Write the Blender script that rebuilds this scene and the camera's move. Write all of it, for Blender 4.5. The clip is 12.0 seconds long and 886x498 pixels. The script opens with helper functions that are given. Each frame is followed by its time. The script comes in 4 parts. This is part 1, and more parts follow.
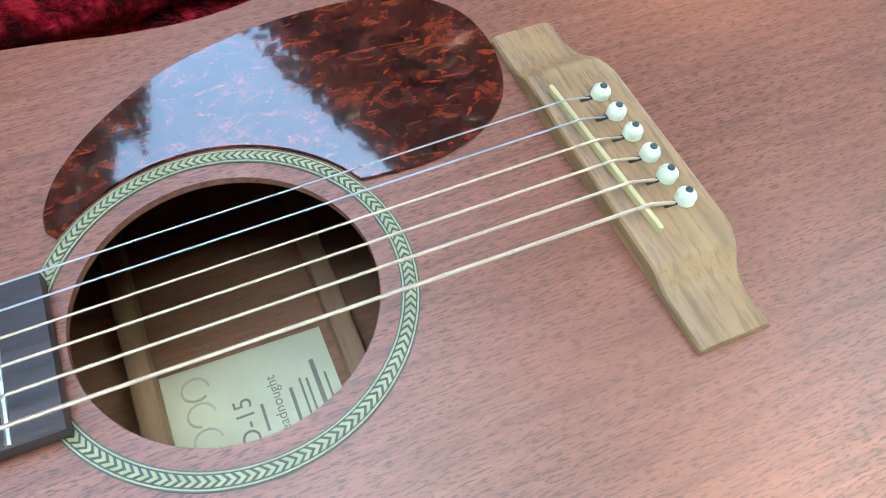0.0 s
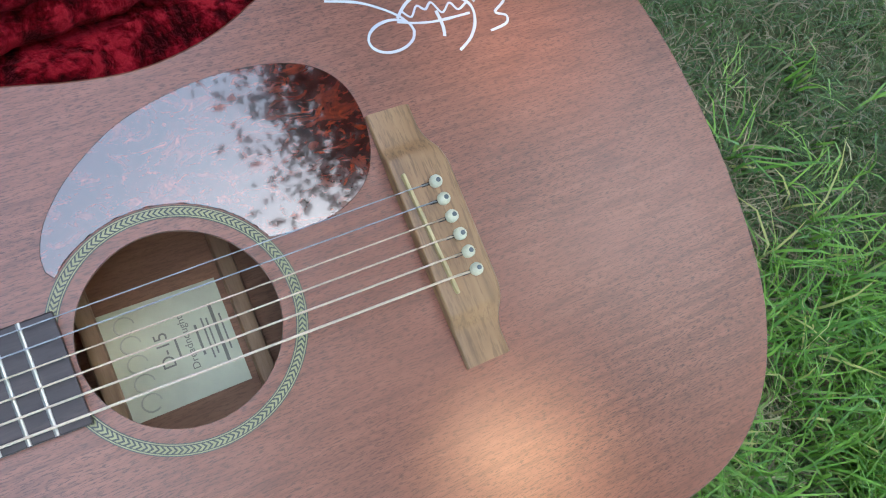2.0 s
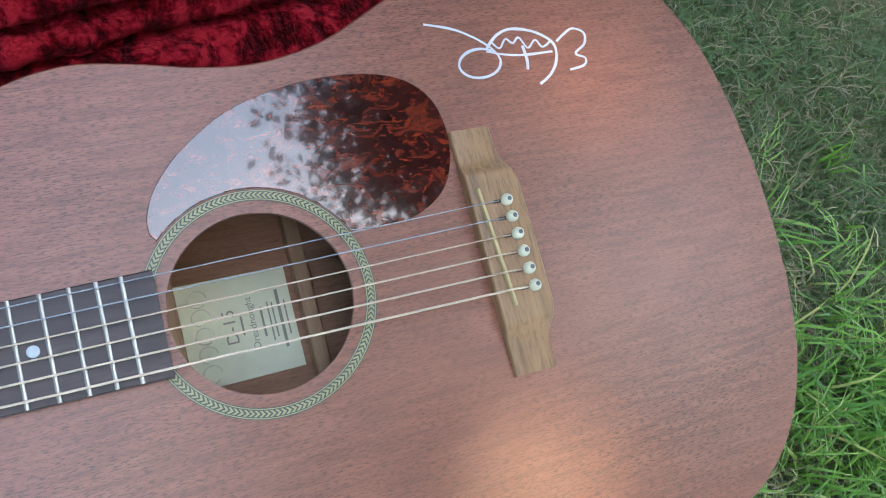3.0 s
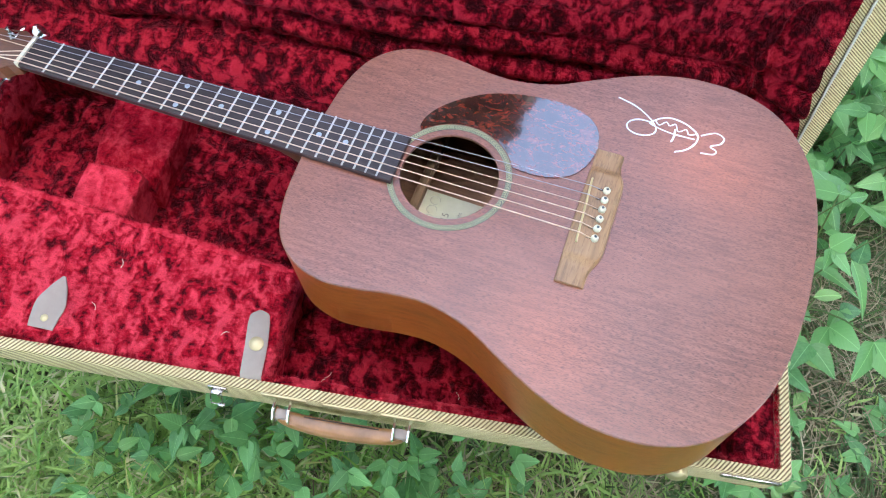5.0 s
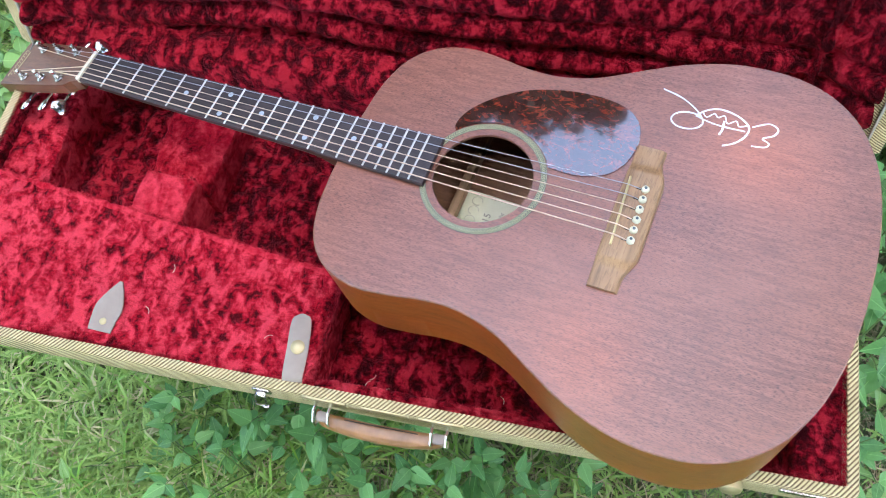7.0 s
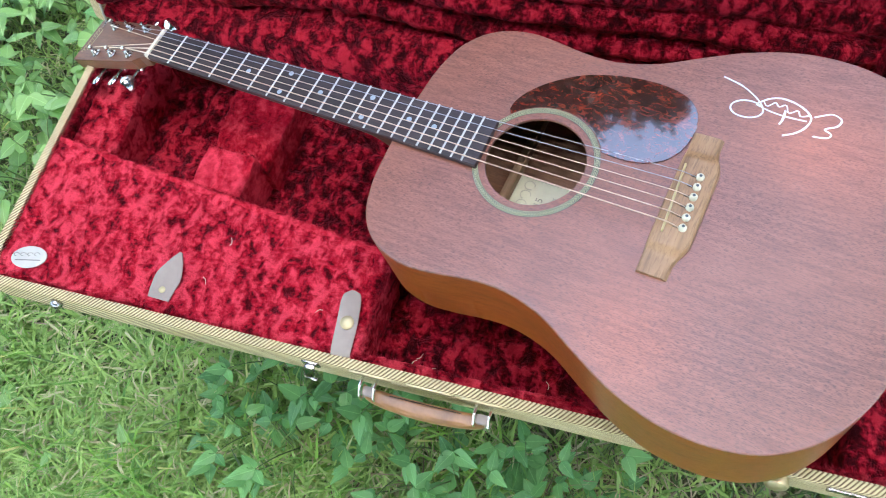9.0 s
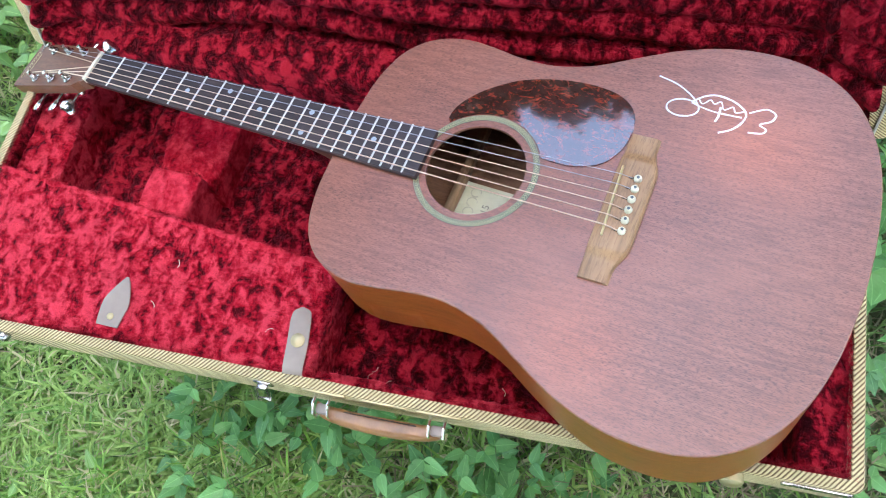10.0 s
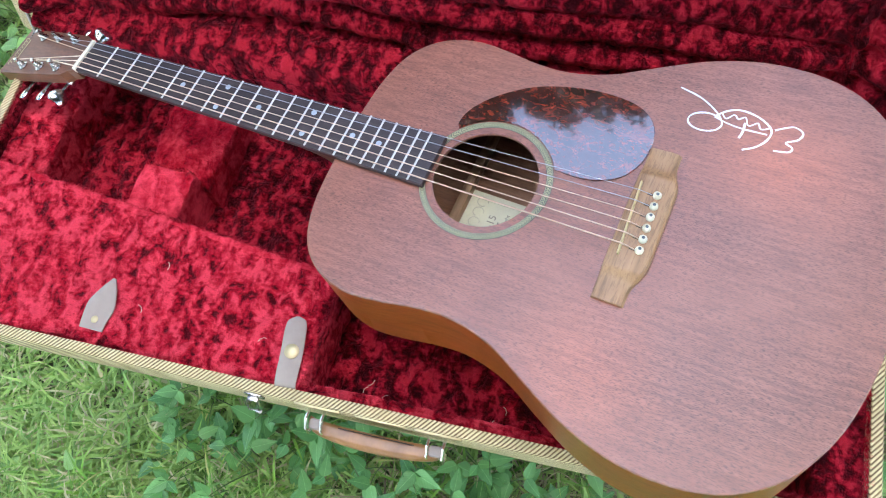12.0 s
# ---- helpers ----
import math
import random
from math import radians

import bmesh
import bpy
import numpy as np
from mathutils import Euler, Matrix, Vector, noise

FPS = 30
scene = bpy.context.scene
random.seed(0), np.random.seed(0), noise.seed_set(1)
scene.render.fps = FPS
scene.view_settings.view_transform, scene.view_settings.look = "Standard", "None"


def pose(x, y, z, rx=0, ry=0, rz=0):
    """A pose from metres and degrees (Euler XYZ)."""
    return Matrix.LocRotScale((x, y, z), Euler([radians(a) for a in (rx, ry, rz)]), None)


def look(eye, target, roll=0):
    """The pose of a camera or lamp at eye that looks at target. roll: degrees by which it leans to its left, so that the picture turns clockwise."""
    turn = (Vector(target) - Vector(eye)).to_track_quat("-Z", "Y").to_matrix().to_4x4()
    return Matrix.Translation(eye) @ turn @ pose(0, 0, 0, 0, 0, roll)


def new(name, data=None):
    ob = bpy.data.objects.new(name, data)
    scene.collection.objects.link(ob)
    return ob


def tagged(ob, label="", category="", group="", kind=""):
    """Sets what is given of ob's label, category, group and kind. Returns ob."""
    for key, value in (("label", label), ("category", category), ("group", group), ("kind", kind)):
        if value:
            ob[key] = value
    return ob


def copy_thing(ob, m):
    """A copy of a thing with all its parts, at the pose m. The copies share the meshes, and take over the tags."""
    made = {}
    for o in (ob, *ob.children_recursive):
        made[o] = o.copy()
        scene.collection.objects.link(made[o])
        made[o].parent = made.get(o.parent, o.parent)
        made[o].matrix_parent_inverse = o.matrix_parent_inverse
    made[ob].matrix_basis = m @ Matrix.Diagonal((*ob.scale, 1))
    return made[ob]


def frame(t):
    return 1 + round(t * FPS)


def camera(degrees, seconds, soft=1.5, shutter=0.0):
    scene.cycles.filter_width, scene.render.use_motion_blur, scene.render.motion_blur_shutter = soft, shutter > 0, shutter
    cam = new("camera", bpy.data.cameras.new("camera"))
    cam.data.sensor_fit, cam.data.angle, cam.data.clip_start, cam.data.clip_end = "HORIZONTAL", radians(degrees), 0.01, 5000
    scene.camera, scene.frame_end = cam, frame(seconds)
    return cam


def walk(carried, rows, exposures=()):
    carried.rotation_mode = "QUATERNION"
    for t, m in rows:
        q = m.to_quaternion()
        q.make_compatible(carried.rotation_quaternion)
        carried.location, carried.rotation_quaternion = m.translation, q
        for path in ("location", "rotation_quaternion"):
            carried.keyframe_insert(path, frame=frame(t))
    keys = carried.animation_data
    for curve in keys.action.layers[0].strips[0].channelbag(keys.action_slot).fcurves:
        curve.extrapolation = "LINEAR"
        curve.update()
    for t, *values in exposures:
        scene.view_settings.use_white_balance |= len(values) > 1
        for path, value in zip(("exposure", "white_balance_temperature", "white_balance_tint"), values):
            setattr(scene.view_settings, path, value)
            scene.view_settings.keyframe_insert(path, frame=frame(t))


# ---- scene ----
cam = camera(59.3, 12.0, soft=1.1)
# seconds, eye, target, roll
PATH = [
    (0, (0.5832, 0.0885, 0.8855), (1.0146, 0.4971, 0.0812), 14.15),
    (0.5, (0.5565, 0.1774, 1.0076), (1.0504, 0.2222, 0.1392), 56.23),
    (1, (0.5812, 0.1981, 1.0288), (0.9599, 0.1830, 0.1034), 64.09),
    (1.5, (0.5604, 0.2007, 1.0455), (1.0127, 0.1625, 0.1544), 64.58),
    (2, (0.5600, 0.1969, 1.0719), (1.0319, 0.1669, 0.1908), 61.00),
    (2.5, (0.5352, 0.1946, 1.0641), (1.0244, 0.1437, 0.1934), 63.81),
    (3, (0.5124, 0.1959, 1.0829), (0.9949, 0.2202, 0.2073), 62.40),
    (3.5, (0.5478, 0.0950, 1.1478), (0.8538, 0.3592, 0.2332), 45.65),
    (3.7, (0.6190, 0.0257, 1.1686), (0.7679, 0.3909, 0.2497), 26.88),
    (5.3, (0.6456, -0.1803, 1.3649), (0.6154, 0.2373, 0.4567), 6.98),
    (5.5, (0.6857, -0.1704, 1.3674), (0.6249, 0.2381, 0.4566), 3.65),
    (6, (0.7107, -0.1458, 1.3590), (0.6080, 0.2402, 0.4422), -3.69),
    (6.5, (0.7043, -0.1440, 1.3392), (0.5826, 0.2383, 0.4233), -6.97),
    (8.5, (0.7160, -0.1418, 1.3389), (0.5387, 0.2338, 0.4292), -13.05),
    (9, (0.7128, -0.1555, 1.3401), (0.5134, 0.2012, 0.4273), -15.49),
    (9.5, (0.7305, -0.1450, 1.3370), (0.5309, 0.2056, 0.4220), -17.23),
    (10, (0.7498, -0.1318, 1.3355), (0.5679, 0.2274, 0.4201), -16.23),
    (10.5, (0.7411, -0.1347, 1.3383), (0.5598, 0.2294, 0.4248), -15.43),
    (11, (0.7312, -0.1296, 1.3356), (0.5490, 0.2430, 0.4257), -14.30),
    (11.5, (0.7262, -0.1092, 1.3133), (0.5553, 0.2602, 0.3999), -13.13),
    (12, (0.7245, -0.1080, 1.3087), (0.5580, 0.2502, 0.3900), -12.68),
]
# seconds, stops, kelvin, tint
EXPOSURE = [(0.0, 3.68, 6050.0, -10.0), (0.5, 3.10, 6250.0, 1.0), (3.0, 3.00, 6250.0, 1.0), (3.7, 3.22, 6350.0, 6.0), (5.3, 3.62, 6450.0, 10.0), (12.0, 3.60, 6450.0, 10.0)]
walk(cam, [(t, look(eye, target, roll)) for t, eye, target, roll in PATH], EXPOSURE)

# ---------------------------------------------------------------- light
SUN_UP, SUN_AZ = 76.0, -55.0      # degrees above the horizon; from +x towards +y
sun_way = Vector((math.cos(radians(SUN_AZ)) * math.cos(radians(SUN_UP)),
                  math.sin(radians(SUN_AZ)) * math.cos(radians(SUN_UP)), math.sin(radians(SUN_UP))))
world = bpy.data.worlds.new("sky")
scene.world = world
world.use_nodes = True
wt = world.node_tree
sky = wt.nodes.new("ShaderNodeTexSky")
sky.sky_type = "NISHITA"
sky.sun_disc = False
sky.sun_elevation = radians(SUN_UP)
sky.sun_rotation = radians(90 - SUN_AZ)
sky.air_density, sky.dust_density, sky.ozone_density = 1.0, 2.5, 1.0
wt.links.new(sky.outputs[0], wt.nodes["Background"].inputs[0])
wt.nodes["Background"].inputs[1].default_value = 0.15
sun = new("sun", bpy.data.lights.new("sun", "SUN"))
sun.data.energy, sun.data.angle, sun.data.color = 0.34, radians(0.7), (1.0, 0.60, 0.34)
sun.matrix_world = look(sun_way * 20, (0, 0, 0))

# ---------------------------------------------------------------- node materials
class Mat:
    """A procedural material under construction."""
    def __init__(self, name, rough=0.5, metal=0.0):
        self.m = bpy.data.materials.new(name)
        self.m.use_nodes = True
        self.t = self.m.node_tree
        self.b = self.t.nodes["Principled BSDF"]
        self.b.inputs["Roughness"].default_value = rough
        self.b.inputs["Metallic"].default_value = metal
        self.co = self.t.nodes.new("ShaderNodeTexCoord")

    def node(self, kind, **ins):
        n = self.t.nodes.new(kind)
        for k, v in ins.items():
            n.inputs[k.replace("_", " ")].default_value = v
        return n

    def link(self, a, b):
        self.t.links.new(a, b)

    def mapped(self, scale=(1, 1, 1), turn=(0, 0, 0), space="Object"):
        n = self.node("ShaderNodeMapping", Scale=scale, Rotation=[radians(a) for a in turn])
        self.link(self.co.outputs[space], n.inputs["Vector"])
        return n.outputs[0]

    def noise(self, scale, detail=4.0, at=None, rough=0.55, warp=0.0):
        n = self.node("ShaderNodeTexNoise", Scale=scale, Detail=detail, Roughness=rough, Distortion=warp)
        self.link(at if at else self.co.outputs["Object"], n.inputs["Vector"])
        return n.outputs[0]

    def ramp(self, fac, stops):
        n = self.t.nodes.new("ShaderNodeValToRGB")
        e = n.color_ramp.elements
        while len(e) < len(stops):
            e.new(0.5)
        for x, (at, c) in zip(e, stops):
            x.position = at
            x.color = (*c, 1) if not isinstance(c, float) else (c, c, c, 1)
        self.link(fac, n.inputs[0])
        return n.outputs[0]

    def mix(self, fac, a, b, how="MIX"):
        n = self.t.nodes.new("ShaderNodeMix")
        n.data_type, n.blend_type = "RGBA", how
        for v, s in ((fac, 0), (a, 6), (b, 7)):
            if isinstance(v, (int, float)):
                n.inputs[s].default_value = v
            elif isinstance(v, tuple):
                n.inputs[s].default_value = (*v, 1)
            else:
                self.link(v, n.inputs[s])
        return n.outputs[2]

    def maths(self, how, a, b=0.0):
        n = self.t.nodes.new("ShaderNodeMath")
        n.operation = how
        for v, s in ((a, 0), (b, 1)):
            if isinstance(v, (int, float)):
                n.inputs[s].default_value = v
            else:
                self.link(v, n.inputs[s])
        return n.outputs[0]

    def color(self, c):
        if isinstance(c, tuple):
            self.b.inputs["Base Color"].default_value = (*c, 1)
        else:
            self.link(c, self.b.inputs["Base Color"])
        return self

    def rough(self, fac, lo, hi):
        n = self.node("ShaderNodeMapRange")
        n.inputs["To Min"].default_value, n.inputs["To Max"].default_value = lo, hi
        self.link(fac, n.inputs["Value"])
        self.link(n.outputs[0], self.b.inputs["Roughness"])
        return self

    def bump(self, height, strength, dist):
        n = self.node("ShaderNodeBump", Strength=strength, Distance=dist)
        self.link(height, n.inputs["Height"])
        self.link(n.outputs[0], self.b.inputs["Normal"])
        return self

    def set(self, **ins):
        for k, v in ins.items():
            self.b.inputs[k.replace("_", " ")].default_value = v
        return self


def wood(name, dark, mid, light, rough, along="x", fine=900.0, coat=0.0, pores=0.5):
    """Straight-grained wood: long streaks, short pores and broad colour drift."""
    w = Mat(name, rough)
    k = {"x": (0.10, 1, 1), "y": (1, 0.06, 1)}[along]
    k2 = {"x": (0.17, 1, 1), "y": (1, 0.12, 1)}[along]
    streak = w.noise(fine * 0.22, 5, w.mapped(k), 0.6)
    pore = w.noise(fine, 3, w.mapped(k2), 0.7)
    drift = w.noise(9.0, 3, w.mapped((0.5, 1, 1)))
    base = w.ramp(streak, [(0.25, dark), (0.5, mid), (0.78, light)])
    base = w.mix(w.ramp(pore, [(0.38, pores), (0.50, 0.0)]), base, tuple(c * 0.35 for c in dark))
    base = w.mix(w.ramp(drift, [(0.3, 0.0), (0.75, 0.5)]), base, light)
    mottle = w.noise(38.0, 4, w.mapped((0.45, 1, 1)), 0.6)
    base = w.mix(w.ramp(mottle, [(0.50, 0.0), (0.74, 0.18)]), base, dark)
    w.color(base).rough(pore, rough + 0.08, rough - 0.05).bump(pore, 0.18, 0.0004)
    w.set(Coat_Weight=coat, Coat_Roughness=0.26)
    return w.m


MAHOGANY = wood("satin_mahogany", (0.112, 0.035, 0.020), (0.226, 0.078, 0.043), (0.312, 0.118, 0.068), 0.36, fine=1250.0, pores=0.92, coat=0.23)
SIDES = wood("gloss_mahogany_side", (0.105, 0.024, 0.005), (0.245, 0.060, 0.009), (0.335, 0.092, 0.017), 0.30, coat=0.25, pores=0.4)
INSIDE = wood("bare_mahogany", (0.165, 0.080, 0.042), (0.295, 0.148, 0.079), (0.390, 0.208, 0.116), 0.65, pores=0.4)
BRACE = wood("spruce_brace", (0.24, 0.14, 0.07), (0.36, 0.22, 0.115), (0.45, 0.29, 0.165), 0.6, along="y", pores=0.2)
NECKDARK = wood("dark_neck_mahogany", (0.030, 0.012, 0.006), (0.060, 0.024, 0.011), (0.090, 0.038, 0.018), 0.4, pores=0.4)
NECKWOOD = wood("neck_mahogany", (0.070, 0.024, 0.010), (0.130, 0.048, 0.020), (0.180, 0.072, 0.032), 0.38, pores=0.4)
HEADWOOD = wood("headstock_rosewood", (0.045, 0.015, 0.006), (0.105, 0.036, 0.015), (0.165, 0.060, 0.027), 0.50, pores=0.5)
FINGER = wood("dark_rosewood", (0.008, 0.006, 0.007), (0.022, 0.015, 0.017), (0.070, 0.046, 0.043), 0.44, pores=0.5)
BRIDGEWOOD = wood("pale_rosewood", (0.070, 0.034, 0.014), (0.290, 0.160, 0.070), (0.410, 0.250, 0.120), 0.45, along="y", fine=480.0, pores=0.5)
BENCHWOOD = wood("weathered_plank", (0.12, 0.10, 0.08), (0.22, 0.19, 0.15), (0.30, 0.26, 0.21), 0.8)


def plain(name, c, rough=0.5, metal=0.0, vary=0.12, scale=60.0, bump=0.1, coat=0.0):
    p = Mat(name, rough, metal)
    n = p.noise(scale, 5)
    n2 = p.noise(scale * 9, 3)
    lo, hi = tuple(x * (1 - vary) for x in c), tuple(min(1.0, x * (1 + vary)) for x in c)
    p.color(p.ramp(n, [(0.3, lo), (0.7, hi)])).rough(n2, max(0.03, rough - 0.07), min(1.0, rough + 0.07))
    if bump:
        p.bump(n2, bump, 0.0006)
    p.set(Coat_Weight=coat)
    return p.m


SADDLE = plain("aged_bone", (0.52, 0.42, 0.20), 0.4, vary=0.05)
BONE = plain("bone", (0.58, 0.55, 0.42), 0.35, vary=0.05)
PIN = plain("ivory_plastic", (0.62, 0.60, 0.44), 0.28, vary=0.03, bump=0)
PINDOT = plain("dark_inlay", (0.05, 0.07, 0.08), 0.3, bump=0)
PEARL = plain("pearl_dot", (0.42, 0.50, 0.56), 0.25, vary=0.12, scale=500, bump=0)
CHROME = plain("chrome", (0.74, 0.75, 0.76), 0.20, 1.0, 0.04, bump=0)
NICKEL = plain("nickel", (0.40, 0.39, 0.37), 0.26, 1.0, 0.06, bump=0)
BRASS = plain("brass", (0.48, 0.41, 0.23), 0.50, 1.0, 0.08, bump=0)
FRETWIRE = plain("fret_wire", (0.54, 0.54, 0.50), 0.38, 1.0, 0.05, bump=0)
STEEL = plain("steel_string", (0.50, 0.51, 0.54), 0.50, 1.0, 0.05, bump=0)
BRONZE = plain("bronze_string", (0.82, 0.66, 0.50), 0.46, 1.0, 0.08, scale=900)
LEATHER = plain("grey_beige_leather", (0.27, 0.225, 0.18), 0.65, vary=0.10, scale=40, bump=0.25)
TAN = plain("tan_leather_handle", (0.23, 0.108, 0.032), 0.42, vary=0.22, scale=60, bump=0.15, coat=0.2)
INK = plain("silver_pen", (0.62, 0.66, 0.71), 0.45, vary=0.05, bump=0)
CREAM = plain("cream_inlay", (0.34, 0.335, 0.165), 0.4, vary=0.12, scale=300, bump=0)
RINGDARK = plain("dark_inlay_ring", (0.045, 0.055, 0.045), 0.35, bump=0)
PAPER = plain("cream_paper", (0.70, 0.70, 0.50), 0.8, vary=0.06, scale=50, bump=0.1)
PRINT = plain("faded_print", (0.26, 0.25, 0.19), 0.8, bump=0)
FAINT = plain("pale_print", (0.55, 0.54, 0.40), 0.8, bump=0)
BLACKSLOT = plain("slot_shadow_wood", (0.03, 0.02, 0.015), 0.8, bump=0)
DARKGREY = plain("dark_steel", (0.10, 0.10, 0.10), 0.4, 0.6, bump=0)


def tortoise():
    t = Mat("tortoise_pickguard", 0.06)
    blotch = t.noise(48, 6, t.mapped((1, 1.5, 1), (0, 0, 25)), 0.65, 1.8)
    fleck = t.noise(82, 6, t.mapped((0.6, 1.2, 1), (0, 0, -30)), 0.62, 2.8)
    c = t.ramp(blotch, [(0.34, (0.008, 0.003, 0.004)), (0.50, (0.046, 0.010, 0.008)), (0.66, (0.150, 0.026, 0.014))])
    c = t.mix(t.ramp(fleck, [(0.57, 0.0), (0.70, 0.9)]), c, (0.30, 0.046, 0.016))
    t.color(c).rough(t.noise(25, 3), 0.04, 0.10)
    t.bump(t.noise(12, 2), 0.03, 0.002)
    t.set(IOR=1.5, Coat_Weight=1.0, Coat_Roughness=0.03, Coat_IOR=1.62)
    return t.m


TORTOISE = tortoise()


def plush(name, stops, crush=1.0, level=0.50):
    """Crushed velvet: random nap whose highlights and dark creases are painted into the colour, with a red sheen."""
    p = Mat(name, 0.75)
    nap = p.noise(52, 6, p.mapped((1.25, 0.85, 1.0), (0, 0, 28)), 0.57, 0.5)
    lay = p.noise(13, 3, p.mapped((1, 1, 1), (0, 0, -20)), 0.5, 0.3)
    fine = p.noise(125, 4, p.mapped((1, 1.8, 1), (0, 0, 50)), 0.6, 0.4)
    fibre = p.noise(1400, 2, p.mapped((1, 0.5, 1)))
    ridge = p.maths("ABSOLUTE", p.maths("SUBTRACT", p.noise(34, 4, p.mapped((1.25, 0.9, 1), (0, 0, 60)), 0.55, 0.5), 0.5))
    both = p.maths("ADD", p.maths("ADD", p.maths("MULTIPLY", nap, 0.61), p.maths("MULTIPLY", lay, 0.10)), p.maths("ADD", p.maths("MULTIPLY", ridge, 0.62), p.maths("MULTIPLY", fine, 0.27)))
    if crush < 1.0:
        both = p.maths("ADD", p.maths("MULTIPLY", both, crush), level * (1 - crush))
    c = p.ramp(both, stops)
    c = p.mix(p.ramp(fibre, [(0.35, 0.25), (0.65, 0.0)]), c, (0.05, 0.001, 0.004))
    h = p.maths("ADD", p.maths("MULTIPLY", both, 1.0), p.maths("MULTIPLY", fibre, 0.06))
    p.color(c).bump(h, 1.0, 0.030)
    p.set(Sheen_Weight=0.25, Sheen_Roughness=0.35, Specular_IOR_Level=0.05)
    p.b.inputs["Sheen Tint"].default_value = (1.0, 0.10, 0.15, 1)
    return p.m


# One plush in lit and shaded copies; each part's brightness sits in the colour.
LIT_TONES = [(0.425, (0.070, 0.0008, 0.0036)), (0.460, (0.27, 0.0028, 0.012)), (0.510, (0.51, 0.0080, 0.026)), (0.595, (0.87, 0.066, 0.104))]
PLUSH_SHADED = plush("crushed_plush_shaded", [(0.445, (0.020, 0.0004, 0.0018)), (0.495, (0.092, 0.0011, 0.0050)), (0.540, (0.25, 0.0034, 0.014)), (0.610, (0.60, 0.023, 0.048))])
PLUSH_LIT = plush("crushed_plush_lit", LIT_TONES)
PLUSH_HALF_LIT = plush("smooth_plush_half_lit", LIT_TONES, 0.60, 0.49)
PLUSH_FULL_LIT = plush("smooth_plush_full_lit", LIT_TONES, 0.50, 0.58)


def tweed(name, across, period):
    """Straw-coloured twill: raised diagonal cords with brown between, and fine cross threads. across: the way from cord to cord."""
    p = Mat(name, 0.62)
    def bands(way, gap):
        n = p.t.nodes.new("ShaderNodeVectorMath")
        n.operation = "DOT_PRODUCT"
        n.inputs[1].default_value = Vector(way).normalized()
        p.link(p.co.outputs["Object"], n.inputs[0])
        wobble = p.maths("MULTIPLY", p.noise(220, 2), 0.9)
        return p.maths("ADD", p.maths("MULTIPLY", p.maths("SINE", p.maths("ADD", p.maths("MULTIPLY", n.outputs["Value"], 2 * math.pi / gap), wobble)), 0.5), 0.5)
    cord = bands(across, period)
    thread = bands((across[1], -across[0], across[2] * 0.5 + 0.4), 0.0012)
    old = p.noise(30, 5)
    c = p.ramp(cord, [(0.14, (0.105, 0.066, 0.022)), (0.42, (0.47, 0.37, 0.160)), (0.80, (0.66, 0.57, 0.31))])
    c = p.mix(p.ramp(thread, [(0.1, 0.30), (0.5, 0.0)]), c, (0.30, 0.20, 0.07))
    c = p.mix(p.ramp(old, [(0.45, 0.0), (0.75, 0.35)]), c, (0.42, 0.31, 0.13))
    h = p.maths("ADD", cord, p.maths("MULTIPLY", thread, 0.25))
    p.color(c).bump(h, 0.55, 0.0012)
    p.set(Coat_Weight=0.15, Coat_Roughness=0.4)
    return p.m


SATIN = plain("satin_nickel", (0.44, 0.44, 0.37), 0.45, 0.35, 0.05, bump=0)
TWEED = tweed("straw_tweed", (1.0, -0.85, -1.0), 0.0028)
TWEED_UP = tweed("straw_tweed_upright", (0.75, 0.45, 1.0), 0.0026)


def leafy(name, dark, light, dry=(0.30, 0.24, 0.07), dry_share=0.0, rough=0.45, veins=False):
    p = Mat(name, rough)
    info = p.t.nodes.new("ShaderNodeObjectInfo")
    geo = p.t.nodes.new("ShaderNodeNewGeometry")
    rnd = p.maths("FRACT", p.maths("ADD", info.outputs["Random"], geo.outputs["Random Per Island"]))
    c = p.ramp(rnd, [(0.0, dark), (1.0, light)])
    c = p.mix(p.ramp(p.noise(70, 4), [(0.35, 0.0), (0.7, 0.35)]), c, light)
    if dry_share:
        c = p.mix(p.ramp(p.maths("FRACT", p.maths("MULTIPLY", rnd, 7.31)), [(1 - dry_share - 0.02, 0.0), (1 - dry_share, 0.9)]), c, dry)
    relief = p.noise(260, 3)
    if veins:
        at = p.t.nodes.new("ShaderNodeSeparateXYZ")
        p.link(p.co.outputs["Object"], at.inputs[0])
        side = p.maths("ABSOLUTE", at.outputs[1])
        rib = p.maths("LESS_THAN", side, 0.0007)
        ray = p.maths("SINE", p.maths("MULTIPLY", p.maths("SUBTRACT", at.outputs[0], p.maths("MULTIPLY", side, 1.1)), 700.0))
        c = p.mix(p.maths("MULTIPLY", p.maths("GREATER_THAN", ray, 0.95), 0.10), c, tuple(min(1.0, 1.5 * x + 0.04) for x in light))
        c = p.mix(p.maths("MULTIPLY", rib, 0.40), c, tuple(min(1.0, 1.6 * x + 0.05) for x in light))
        relief = p.maths("ADD", relief, p.maths("MULTIPLY", ray, -0.20))
    p.color(c).bump(relief, 0.35, 0.001)
    p.set(Transmission_Weight=0.0, Subsurface_Weight=0.0)
    thin = p.t.nodes.new("ShaderNodeBsdfTranslucent")
    p.link(c, thin.inputs["Color"])
    both = p.t.nodes.new("ShaderNodeMixShader")
    both.inputs[0].default_value = 0.28
    p.link(p.b.outputs[0], both.inputs[1])
    p.link(thin.outputs[0], both.inputs[2])
    p.link(both.outputs[0], p.t.nodes["Material Output"].inputs[0])
    return p.m


